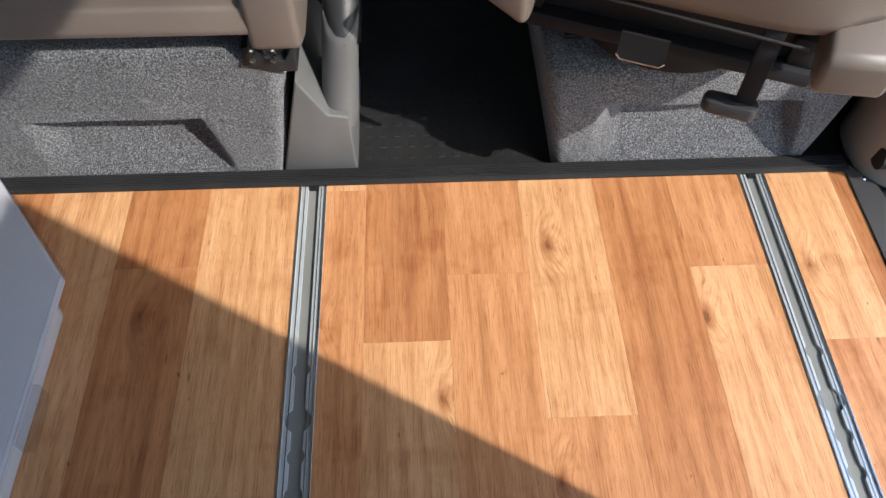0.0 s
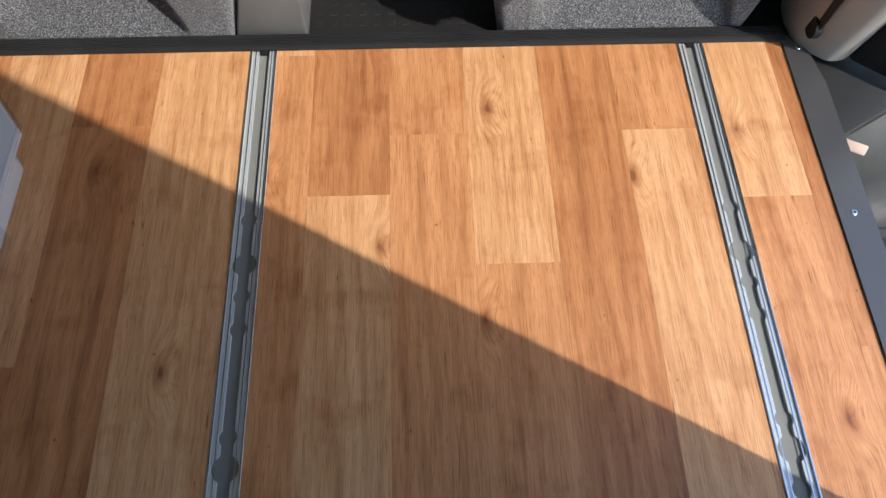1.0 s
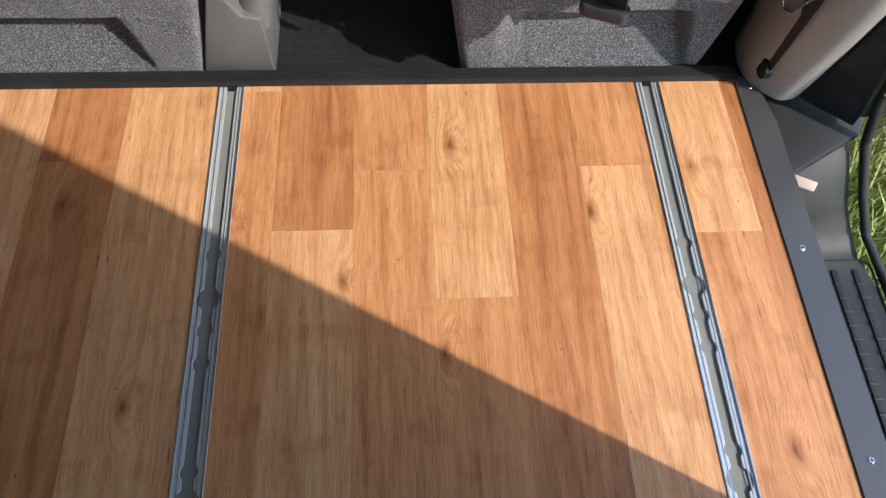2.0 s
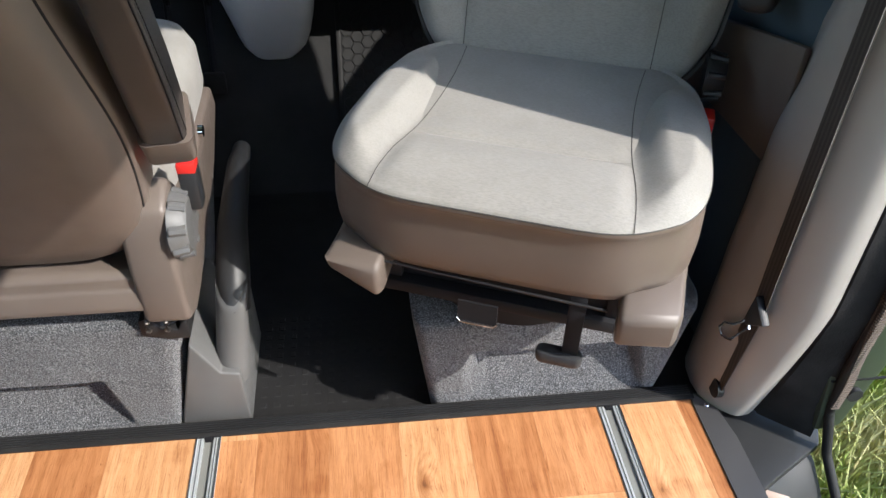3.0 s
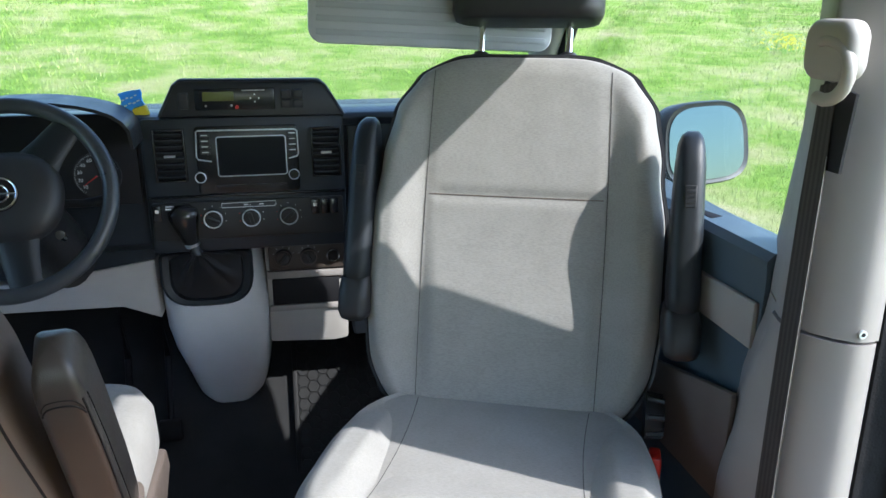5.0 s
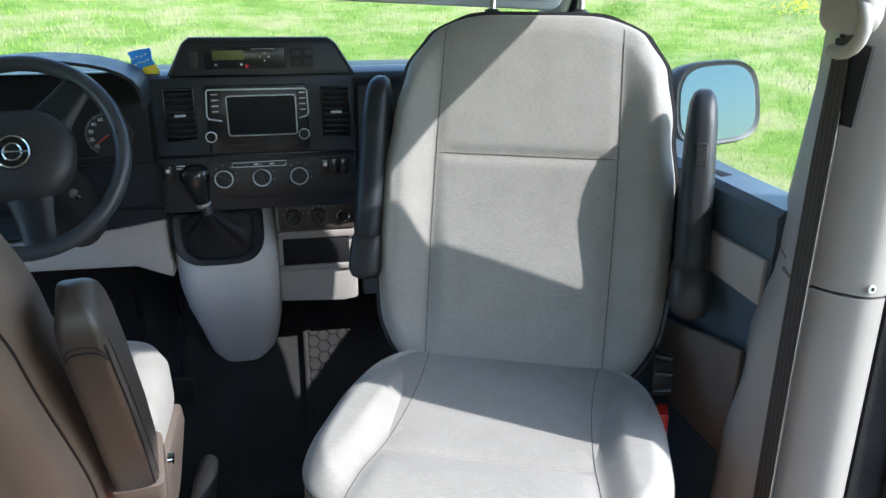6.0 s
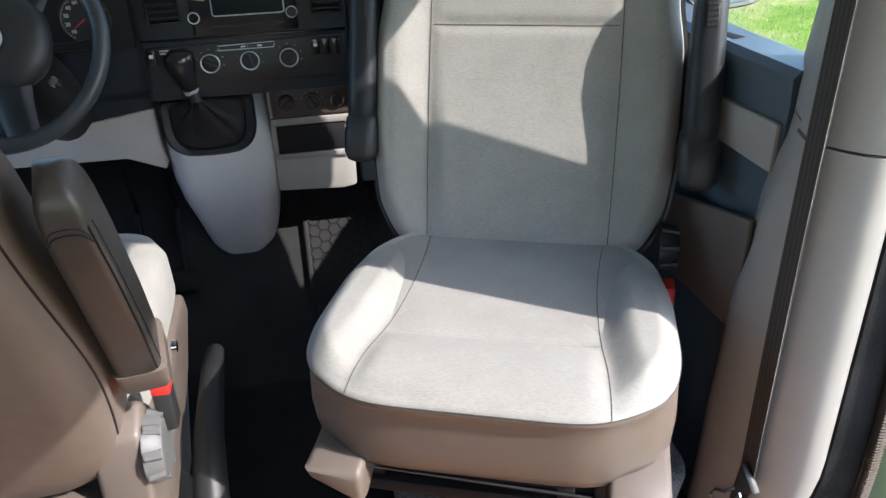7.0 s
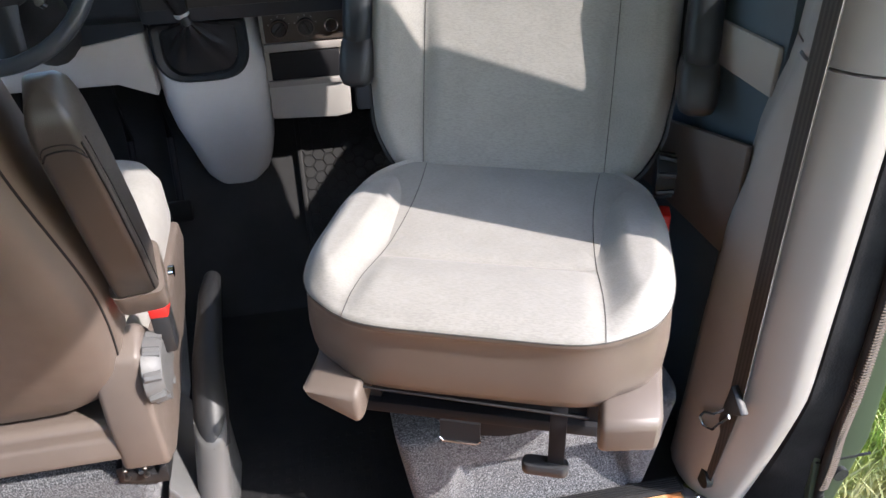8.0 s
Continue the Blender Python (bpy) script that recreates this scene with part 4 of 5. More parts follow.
def build_dash():
    top = prism([(0.862, 1.02), (0.852, 1.036), (0.858, 1.048), (0.90, 1.055), (1.42, 1.00), (1.42, 0.72), (0.95, 0.715), (0.90, 0.74), (0.87, 0.76)], 1.72, "x", -0.77, 0.004)
    part("upper_body", top, dash_black, dash, "black upper dashboard")
    face = prism(rounded(0.44, 0.305, 0.012, 4, 0.192, 0.893), 0.03, "y", DASH_Y, 0.004)
    part("centre_face", face, dash_black, dash)
    # the shelf line between upper panel and heater panel
    part("groove", box(-0.026, 0.410, DASH_Y - 0.006, DASH_Y + 0.004, 0.868, 0.874, 0.002), gloss_black, dash)
    # pod with a heater timer
    pod = loft([[(0.012, 0.845, 1.05), (0.420, 0.845, 1.045), (0.408, 1.0, 1.05), (0.027, 1.0, 1.05)],
                [(0.048, 0.853, 1.118), (0.378, 0.853, 1.114), (0.363, 0.99, 1.110), (0.063, 0.99, 1.112)],
                [(0.063, 0.862, 1.130), (0.362, 0.862, 1.126), (0.352, 0.97, 1.118), (0.075, 0.97, 1.12)]])
    bmesh.ops.bevel(pod, geom=pod.edges[:], offset=0.004, segments=2, profile=0.5, affect="EDGES")
    pd = part("display_pod", pod, black_plastic, dash, "black display pod on top of the dashboard")
    part("pod_edge", tube([(0.018, 0.846, 1.052), (0.051, 0.852, 1.115), (0.066, 0.857, 1.126), (0.358, 0.857, 1.122), (0.375, 0.852, 1.111), (0.414, 0.846, 1.047)], 0.0032, 8, up=(0, 1, 0)), dash_black, pd)
    part("pod_panel", box(0.095, 0.265, 0.842, 0.853, 1.062, 1.108, 0.003), gloss_black, pd, "glossy black timer panel")
    part("lcd", box(0.112, 0.178, 0.8405, 0.843, 1.082, 1.102, 0.001), Mat("lcd", (0.10, 0.11, 0.03), 0.3).m, pd, "dim green display")
    part("red_button", disc((0.183, 0.842, 1.068), 0.004, 0.002, 12), red_plastic, pd)
    part("white_line", box(0.195, 0.245, 0.8408, 0.8425, 1.1035, 1.1045), white_print, pd)
    for dx, dz in ((0, 0.008), (0, -0.008), (0.009, 0), (-0.009, 0)):
        part("arrow", disc((0.222 + dx, 0.842, 1.087 + dz), 0.0018, 0.0012, 6), white_print, pd)
    for x in (0.118, 0.172):
        part("symbol", disc((x, 0.842, 1.072), 0.0026, 0.0012, 8), white_print, pd)
    part("blank_switch", box(0.060, 0.082, 0.842, 0.856, 1.065, 1.100, 0.003), black_plastic, pd)
    for i in range(2):
        for j in range(2):
            part("blank_switch", box(0.278 + 0.026 * i, 0.300 + 0.026 * i, 0.842, 0.856, 1.064 + 0.021 * j, 1.082 + 0.021 * j, 0.003), black_plastic, pd)
    # radio
    r = part("radio", prism(rounded(0.222, 0.150, 0.008, 4, 0.198, 0.952), 0.010, "y", DASH_Y - 0.009, 0.002), gloss_black, dash, "black car radio with a dark touch screen")
    part("screen", prism(rounded(0.146, 0.084, 0.004, 3, 0.207, 0.960), 0.002, "y", DASH_Y - 0.0105), screen_glass, r, "dark glossy screen")
    part("screen_frame", tube([(a, DASH_Y - 0.0095, b) for a, b in rounded(0.150, 0.088, 0.006, 4, 0.207, 0.960)], 0.0012, 6, closed=True, up=(0, 1, 0)), satin_silver, r, "silver screen edge")
    fr = [(0.120, 0.975 - 0.025), (0.092, 0.955), (0.088, 0.962), (0.091, 1.016), (0.095, 1.019), (0.303, 1.017), (0.308, 1.013), (0.309, 0.962), (0.305, 0.956), (0.288, 0.952)]
    part("chrome_frame", tube([(a, DASH_Y - 0.0095, b) for a, b in fr], 0.0017, 6, up=(0, 1, 0)), satin_silver, r, "thin chrome line")
    for sx, x in ((0, 0.108), (1, 0.297)):
        for i in range(4):
            b = part("key", box(x - 0.011, x + 0.011, DASH_Y - 0.0105, DASH_Y - 0.008, 0.966 + 0.0125 * i, 0.976 + 0.0125 * i, 0.001), black_plastic, r)
            part("print_bar", box(x - 0.007, x + 0.007, DASH_Y - 0.0112, DASH_Y - 0.0104, 0.970 + 0.0125 * i, 0.9722 + 0.0125 * i), white_print, b)
        k = part("volume_knob", disc((x - 0.014 * (1 - sx), DASH_Y - 0.009, 0.917), 0.0125, 0.013, 24, "y", 0.011, bevel=0.002), gloss_black, r)
        part("ring", ringbar((x - 0.014 * (1 - sx), DASH_Y - 0.020, 0.917), 0.0112, 0.0013), satin_silver, k)
    part("slot_line", box(0.125, 0.28, DASH_Y - 0.0105, DASH_Y - 0.0085, 0.893, 0.896), black_plastic, r)
    build_vent(0.003, 0.062, 0.912, 1.020)
    build_vent(0.342, 0.400, 0.912, 1.016)
    # side wings of the stack towards the passenger
    part("wing_panel", box(0.420, 0.95, 0.856, 0.874, 0.775, 1.02, 0.006), dash_black, dash)
    # heater panel
    h = part("heater_panel", prism(rounded(0.425, 0.088, 0.006, 4, 0.192, 0.815), 0.008, "y", DASH_Y - 0.006, 0.002), black_plastic, dash, "black heater panel with three chrome-ringed knobs")
    for x, a in ((0.112, 60), (0.196, 15), (0.280, -50)):
        dial((x, DASH_Y - 0.006, 0.820), 0.021, satin_silver, h, a)
        for i in range(7):
            q = radians(200 - 36 * i)
            part("mark", disc((x + 0.028 * math.cos(q), DASH_Y - 0.006, 0.820 + 0.028 * math.sin(q)), 0.0011, 0.0008, 6), red_plastic if i < 2 else white_print, h)
    fr = [(0.135, 0.842), (0.132, 0.845), (0.132, 0.853), (0.252, 0.855), (0.252, 0.847), (0.249, 0.844)]
    part("frame_line", tube([(a, DASH_Y - 0.0068, b) for a, b in fr], 0.0008, 6, up=(0, 1, 0)), white_print, h)
    part("frame_line", box(0.134, 0.250, DASH_Y - 0.0072, DASH_Y - 0.006, 0.8425, 0.8438), white_print, h)
    for x in (0.18, 0.215):
        part("print_bar", box(x, x + 0.010, DASH_Y - 0.0072, DASH_Y - 0.006, 0.847, 0.850), white_print, h)
    for x in (-0.008, 0.340, 0.362, 0.384):
        s = part("switch", box(x - 0.009, x + 0.009, DASH_Y - 0.012, DASH_Y - 0.004, 0.820, 0.855, 0.002), gloss_black, h)
        if x < 0.35:
            part("symbol", box(x - 0.004, x + 0.004, DASH_Y - 0.0128, DASH_Y - 0.0118, 0.838, 0.846), white_print, s)
    for i in range(2):
        part("print_bar", box(0.010, 0.034 - 0.006 * i, DASH_Y - 0.0072, DASH_Y - 0.006, 0.850 - 0.006 * i, 0.8525 - 0.006 * i), white_print, h)
    # lower grey part
    low = prism([(0.212, 0.735), (0.418, 0.735), (0.412, 0.452), (0.375, 0.446), (0.212, 0.455)], 0.05, "y", 0.955, 0.008)
    part("lower_panel", low, dash_grey, dash, "pale grey lower dashboard")
    part("glovebox", box(0.424, 0.95, 0.945, 1.0, 0.46, 0.735, 0.010), dash_black, dash, "dark glovebox lid")
    sp = part("switch_panel", box(0.222, 0.412, 0.940, 0.958, 0.652, 0.726, 0.004), Mat("brown_panel", (0.055, 0.043, 0.036), 0.5).m, dash, "brown-black panel with two rotary switches and a socket")
    for x, a in ((0.258, -45), (0.320, 30)):
        dial((x, 0.940, 0.687), 0.0205, cover_grey, sp, a)
        for i in range(5):
            q = radians(160 - 35 * i)
            part("mark", disc((x + 0.026 * math.cos(q), 0.940, 0.687 + 0.026 * math.sin(q)), 0.0011, 0.0008, 6), white_print, sp)
    so = part("power_socket", disc((0.380, 0.940, 0.686), 0.0165, 0.006, 24, "y", 0.0155), gloss_black, sp)
    part("ring", ringbar((0.380, 0.933, 0.686), 0.015, 0.002), chrome, so)
    # no hollow here: a black slab paints the shade inside the pocket
    part("pocket", box(0.226, 0.393, 0.948, 0.956, 0.557, 0.626, 0.003), piping_black, dash, "storage pocket as a flat black slab, its inner shade put into the colour")
    part("pocket_lip", box(0.215, 0.400, 0.946, 0.962, 0.540, 0.556, 0.004), trim_grey, dash)
    part("panel_lip", box(0.215, 0.415, 0.944, 0.960, 0.628, 0.648, 0.004), trim_grey, dash)
    knee = prism([(-0.60, 0.645), (-0.173, 0.690), (-0.035, 0.712), (-0.035, 0.56), (-0.12, 0.595), (-0.60, 0.600)], 0.06, "y", 0.905, 0.008)
    part("knee_panel", knee, dash_grey, dash, "pale grey panel under the steering column")
    part("knee_top", prism([(-0.75, 0.66), (-0.173, 0.69), (-0.035, 0.712), (-0.035, 0.80), (-0.75, 0.80)], 0.05, "y", 0.91), dash_black, dash)
    # instrument hood and cluster
    hood = []
    for k in range(17):
        a = math.pi * k / 16
        hood.append((-0.235 - 0.215 * math.cos(a), 1.000 + 0.100 * math.sin(a) ** 0.6))
    inner = [(-0.235 + (x + 0.235) * 0.97, 1.0 + (z - 1.0) * 0.93) for x, z in hood]
    bm = loft([[(x, 0.74, z) for x, z in hood + inner[::-1]], [(x, 0.86, z + 0.004) for x, z in hood + inner[::-1]]])
    part("instrument_hood", bm, black_plastic, dash)
    cl = part("instrument_panel", box(-0.40, -0.035, 0.845, 0.86, 0.86, 1.06, 0.004), piping_black, dash, "dark instrument panel")
    sm = part("speedometer", disc((-0.122, 0.845, 0.928), 0.050, 0.004, 32), black_plastic, cl, "black dial with white numbers")
    for i, s in enumerate(("10", "20", "30", "40", "60", "80")):
        q = radians(222 - 28 * i)
        words(s, 0.011, Matrix.Translation((-0.122 + 0.036 * math.cos(q), 0.8402, 0.928 + 0.036 * math.sin(q))) @ Matrix.Rotation(radians(90), 4, "X"), sm, "numeral")
    part("needle", tube([(-0.122, 0.839, 0.928), (-0.150, 0.839, 0.908)], [0.002, 0.0007], 6), red_plastic, sm)
    for i in range(40):
        q = radians(232 - 5.5 * i)
        part("tick", box(-0.0025 if i % 5 else -0.004, 0.0, -0.0006, 0.0, -0.0004, 0.0004), white_print, sm, "", Matrix.Translation((-0.122 + 0.047 * math.cos(q), 0.8406, 0.928 + 0.047 * math.sin(q))) @ Matrix.Rotation(-q, 4, "Y"))


def build_tag():
    m = Matrix.Translation((-0.036, 0.885, 1.050)) @ Matrix.Rotation(radians(-17), 4, "Y") @ Matrix.Scale(0.95, 4)
    tag = thing("parking_tag", (-0.035, 0.93, 1.05), "crumpled blue and yellow printed packet on the dashboard", "packet")
    b = loft([[(-0.024, 0.0, 0.012), (0.026, 0.004, 0.008), (0.028, 0.012, 0.052), (-0.020, 0.008, 0.058)], [(-0.026, 0.012, 0.012), (0.026, 0.014, 0.010), (0.026, 0.020, 0.050), (-0.02, 0.018, 0.056)]])
    bmesh.ops.subdivide_edges(b, edges=b.edges[:], cuts=4, use_grid_fill=True)
    for v in b.verts:
        v.co += 0.006 * noise.noise_vector(v.co * 60.0)
    part("blue_top", b, blue_plastic, tag, "bright blue sleeve", m)
    part("yellow_base", box(-0.002, 0.030, -0.006, 0.012, -0.014, 0.016, 0.003), yellow_plastic, tag, "yellow tab", m)
    for i in range(2):
        for j in range(4):
            part("print_bar", box(-0.016 + 0.010 * j, -0.0095 + 0.010 * j - 0.002 * i, 0.000, 0.0045, 0.026 + 0.013 * i + 0.002 * (j % 2), 0.029 + 0.013 * i + 0.002 * (j % 2)), white_print, tag, "", m)


build_dash()
build_tag()


# ---- gear console ----
def build_console():
    con = thing("gear_console", (0.09, 1.0, 0.27), "pale grey gear console with a black gaiter surround", "gear console")
    rings = []
    for z, y, x0, x1, yb in ((0.728, 0.905, -0.034, 0.203, 1.06), (0.66, 0.885, -0.036, 0.209, 1.08), (0.60, 0.888, -0.036, 0.214, 1.10), (0.52, 0.905, -0.034, 0.215, 1.14), (0.45, 0.935, -0.026, 0.213, 1.16), (0.38, 0.97, -0.010, 0.206, 1.18), (0.32, 1.0, 0.002, 0.194, 1.2), (0.285, 1.015, 0.012, 0.182, 1.2), (0.262, 1.03, 0.026, 0.165, 1.2), (0.20, 1.06, 0.05, 0.14, 1.2)):
        cx, w = (x0 + x1) / 2, (x1 - x0) / 2
        ring = []
        for k in range(33):
            a = math.pi * (1 + k / 32)
            c, s = math.cos(a), math.sin(a)
            ring.append((cx + w * math.copysign(abs(c) ** 0.5, c), y + 0.10 - 0.10 * abs(s) ** 0.6, z))
        ring += [(x1, yb, z), (x0, yb, z)]
        rings.append(ring)
    part("console_body", loft(rings), console_grey, con, smooth=60)
    n = 40
    def shield(f, y, dz=0.0):
        """The U-shaped outline of the gaiter surround, on the sloping front of the console."""
        pts = []
        for k in range(n):
            a = 2 * math.pi * k / n
            c, s = math.cos(a), math.sin(a)
            x = 0.081 + 0.106 * f * math.copysign(abs(c) ** (0.18 if s > 0 else 0.55), c)
            z = 0.668 + 0.066 * f * (abs(s) ** 0.18 if s > 0 else s * 1.06)
            pts.append((x, y + (0.728 - z) * -0.10, z + dz))
        return pts
    part("gaiter_surround", loft([shield(1.0, 0.905), shield(1.0, 0.885), shield(0.93, 0.878), shield(0.80, 0.882), shield(0.74, 0.90)]), arm_plastic, con, "glossy black plastic surround")
    base, tip = [Vector(p) for p in shield(0.80, 0.895)], Vector((0.069, 0.838, 0.748))
    rings = []
    for k in range(15):
        t = k / 14
        ring = []
        for i, p in enumerate(base):
            fold = abs(((i * 7 / n + 0.35 * t) % 1.0) * 2 - 1) - 0.5            # seven sharp pleats
            sag = (1 - t) ** 1.35 * (1 + 0.34 * fold * math.sin(math.pi * min(1.0, t * 1.25 + 0.1)))
            q = tip.lerp(p, max(0.11, sag))
            ring.append(q + Vector((0.0, 0.012 * fold * math.sin(math.pi * t), 0.0)))
        rings.append(ring)
    part("gaiter", loft(rings), gaiter_leather, con, "dark leather gaiter in folds", smooth=35)
    lever = thing("gear_lever", (0.06, 0.85, 0.73), "black gear lever with a chrome collar", "gear lever")
    part("shaft", tube([(0.069, 0.842, 0.735), (0.058, 0.85, 0.765)], [0.0125, 0.011], 14), dark_vinyl, lever)
    part("collar", tube([(0.060, 0.852, 0.757), (0.058, 0.850, 0.764)], 0.017, 18), satin_silver, lever, "chrome collar")
    part("knob", tube([(0.058, 0.85, 0.764), (0.056, 0.848, 0.78), (0.052, 0.845, 0.80), (0.048, 0.843, 0.826), (0.047, 0.842, 0.842), (0.046, 0.842, 0.854)], [0.017, 0.021, 0.026, 0.034, 0.033, 0.016], 20), knob_black, lever, "glossy black gear knob", smooth=70)


build_console()


# ---- steering wheel ----
def build_wheel():
    W = Matrix.Translation((-0.235, 0.627, 0.933)) @ Matrix.Rotation(radians(-28), 4, "X")
    sw = thing("steering_wheel", (-0.235, 0.627, 0.933), "dark grey leather steering wheel with a round hub", "steering wheel")
    n = 64
    R = 0.186
    part("rim", tube([(R * math.cos(2 * math.pi * k / n), 0, R * math.sin(2 * math.pi * k / n)) for k in range(n)], 0.0155, 14, closed=True, up=(0, 1, 0)), rim_leather, sw, "", W, 70)
    rings = [[(a, y, b) for a, b in ((q[0] * f, q[1] * f) for q in rounded(0.205, 0.178, 0.080, 8))] for y, f in ((0.03, 0.9), (0.0, 1.0), (-0.018, 0.96), (-0.030, 0.8), (-0.034, 0.5))]
    part("hub", loft(rings), dark_vinyl, sw, "dark padded hub", W, 70)
    for a0 in (52, 188, 282):
        a = radians(a0)
        c, s = math.cos(a), math.sin(a)
        part("spoke", tube([(0.07 * c, -0.004, 0.06 * s), (0.12 * c, 0.002, 0.12 * s), (0.178 * c, 0.0, 0.178 * s)], [0.046, 0.034, 0.028], 12, flat=0.35, up=(0, 1, 0)), arm_plastic, sw, "", W, 70)
    badge = part("badge", disc((0, -0.034, 0.0), 0.033, 0.003, 32), gloss_black, sw, "round badge", W)
    part("ring", ringbar((0, -0.037, 0), 0.030, 0.0022), chrome, badge, "", W)
    part("ring", ringbar((0, -0.037, 0), 0.016, 0.002), chrome, badge, "", W)
    part("bar", tube([(-0.028, -0.0375, 0.0), (0.028, -0.0375, 0.0)], 0.002, 6), chrome, badge, "", W)
    part("column", tube([(0, 0.03, 0.0), (0, 0.20, -0.02), (0, 0.40, -0.05)], [0.06, 0.065, 0.07], 20), black_plastic, sw, "", W)
    part("stalk", tube([(0.05, 0.05, 0.0), (0.12, 0.055, 0.0), (0.185, 0.05, 0.005)], [0.009, 0.008, 0.013], 10), black_plastic, sw, "", W)
    part("ignition_lock", disc((0.082, 0.06, -0.065), 0.009, 0.02, 16), chrome, sw, "", W)


build_wheel()


# ---- pedals and the passenger foot mat ----
def build_foot_mat():
    T = Matrix.Translation((0.268, 0.925, 0.103)) @ Matrix.Rotation(math.atan2(0.42, 0.28), 4, "X")   # along the toe board
    fm = thing("foot_mat", (0.35, 1.0, 0.2), "black rubber foot mat with raised hexagons", "foot mat")
    part("mat_sheet", box(0.0, 0.56, -0.02, 0.34, 0.002, 0.008, 0.002), rubber, fm, "", T)
    r = 0.0175
    for i in range(20):
        for j in range(11):
            x, y = 0.018 + 1.55 * r * i, 0.0 + 1.8 * r * (j + 0.5 * (i % 2))
            if x < 0.55:
                part("hexagon", loft([[(a, b, z) for a, b in hexagon(x, y, q)] for q, z in ((r * 0.92, 0.008), (r * 0.86, 0.0105))]), rubber, fm, "", T, 0)
    part("mat_rim", box(-0.010, 0.003, -0.02, 0.34, 0.002, 0.011, 0.003), rubber, fm, "", T)
    for x in (-0.16, -0.06):
        p = thing("pedal", (x, 0.98, 0.22), "black rubber foot pedal", "pedal", "pedals")
        part("pad", box(x - 0.028, x + 0.028, 0.965, 0.98, 0.19, 0.25, 0.006), rubber, p)
        part("arm", tube([(x, 0.98, 0.22), (x, 1.05, 0.40), (x, 1.0, 0.62)], 0.009, 8), piping_black, p)


build_foot_mat()


# ---- windscreen, front pillars, visor ----
def build_front():
    fr = thing("windscreen", (0.1, 1.2, 1.0), "large clear windscreen in a dark frame", "windscreen", kind="structure")
    tl, tr, bl, br = Vector((-0.72, 0.74, 1.44)), Vector((0.92, 0.74, 1.44)), Vector((-0.80, 1.44, 0.99)), Vector((1.0, 1.36, 0.99))
    off = Vector((0, 0.003, 0.005))
    g = part("pane", loft([[tl, tr, br, bl], [p + off for p in (tl, tr, br, bl)]]), window_glass, fr, "clear glass pane")
    g.visible_shadow = False
    part("header", box(-0.80, 0.95, 0.60, 0.78, 1.40, 1.46, 0.01), headliner, fr)
    part("firewall", box(-0.86, 1.05, 1.30, 1.36, -0.10, 0.96, 0.01), rubber, fr)
    part("kick_panel", box(-0.86, -0.80, 1.0, 1.36, -0.10, 1.0, 0.01), dash_black, fr)
    part("cowl", box(-0.85, 1.05, 1.40, 1.60, 0.70, 0.995, 0.01), black_plastic, fr)
    for s, a, b in ((-1, tl, bl), (1, tr, br)):
        d = (b - a).normalized()
        part("pillar_trim", tube([a - d * 0.04, a + d * 0.3, b], [0.035, 0.036, 0.042], 12), trim_grey, fr, "grey front pillar trim")
        part("pillar_seal", tube([a + Vector((s * 0.045, -0.02, 0)), b + Vector((s * 0.045, -0.03, 0))], 0.018, 10), rubber, fr)
    vis = thing("sun_visor", (0.60, 0.72, 1.40), "pale grey ribbed sun visor folded down", "sun visor")
    V = Matrix.Translation((0.60, 0.71, 1.40)) @ Matrix.Rotation(radians(-8), 4, "X") @ Matrix.Rotation(radians(3), 4, "Y")
    part("flap", prism(rounded(0.50, 0.20, 0.03, 5, 0.0, -0.105), 0.014, "y", -0.007, 0.004), Mat("visor_vinyl", (0.42, 0.44, 0.49), 0.5).m, vis, "", V)
    for i in range(7):
        part("rib", box(-0.235, 0.235, -0.011, -0.005, -0.19 + 0.026 * i, -0.178 + 0.026 * i, 0.002), Mat("visor_rib", (0.36, 0.38, 0.43), 0.5).m if i == 0 else bpy.data.materials["visor_rib"], vis, "", V)
    part("hinge_rod", tube([(-0.25, 0, 0.0), (0.25, 0, 0.0)], 0.005, 8), black_plastic, vis, "", V)


build_front()


# ---- passenger door with its window and mirror ----
def sill_z(y):
    return lerp([(0.05, 0.917), (0.30, 0.916), (0.60, 0.925), (1.3, 0.93)], y)


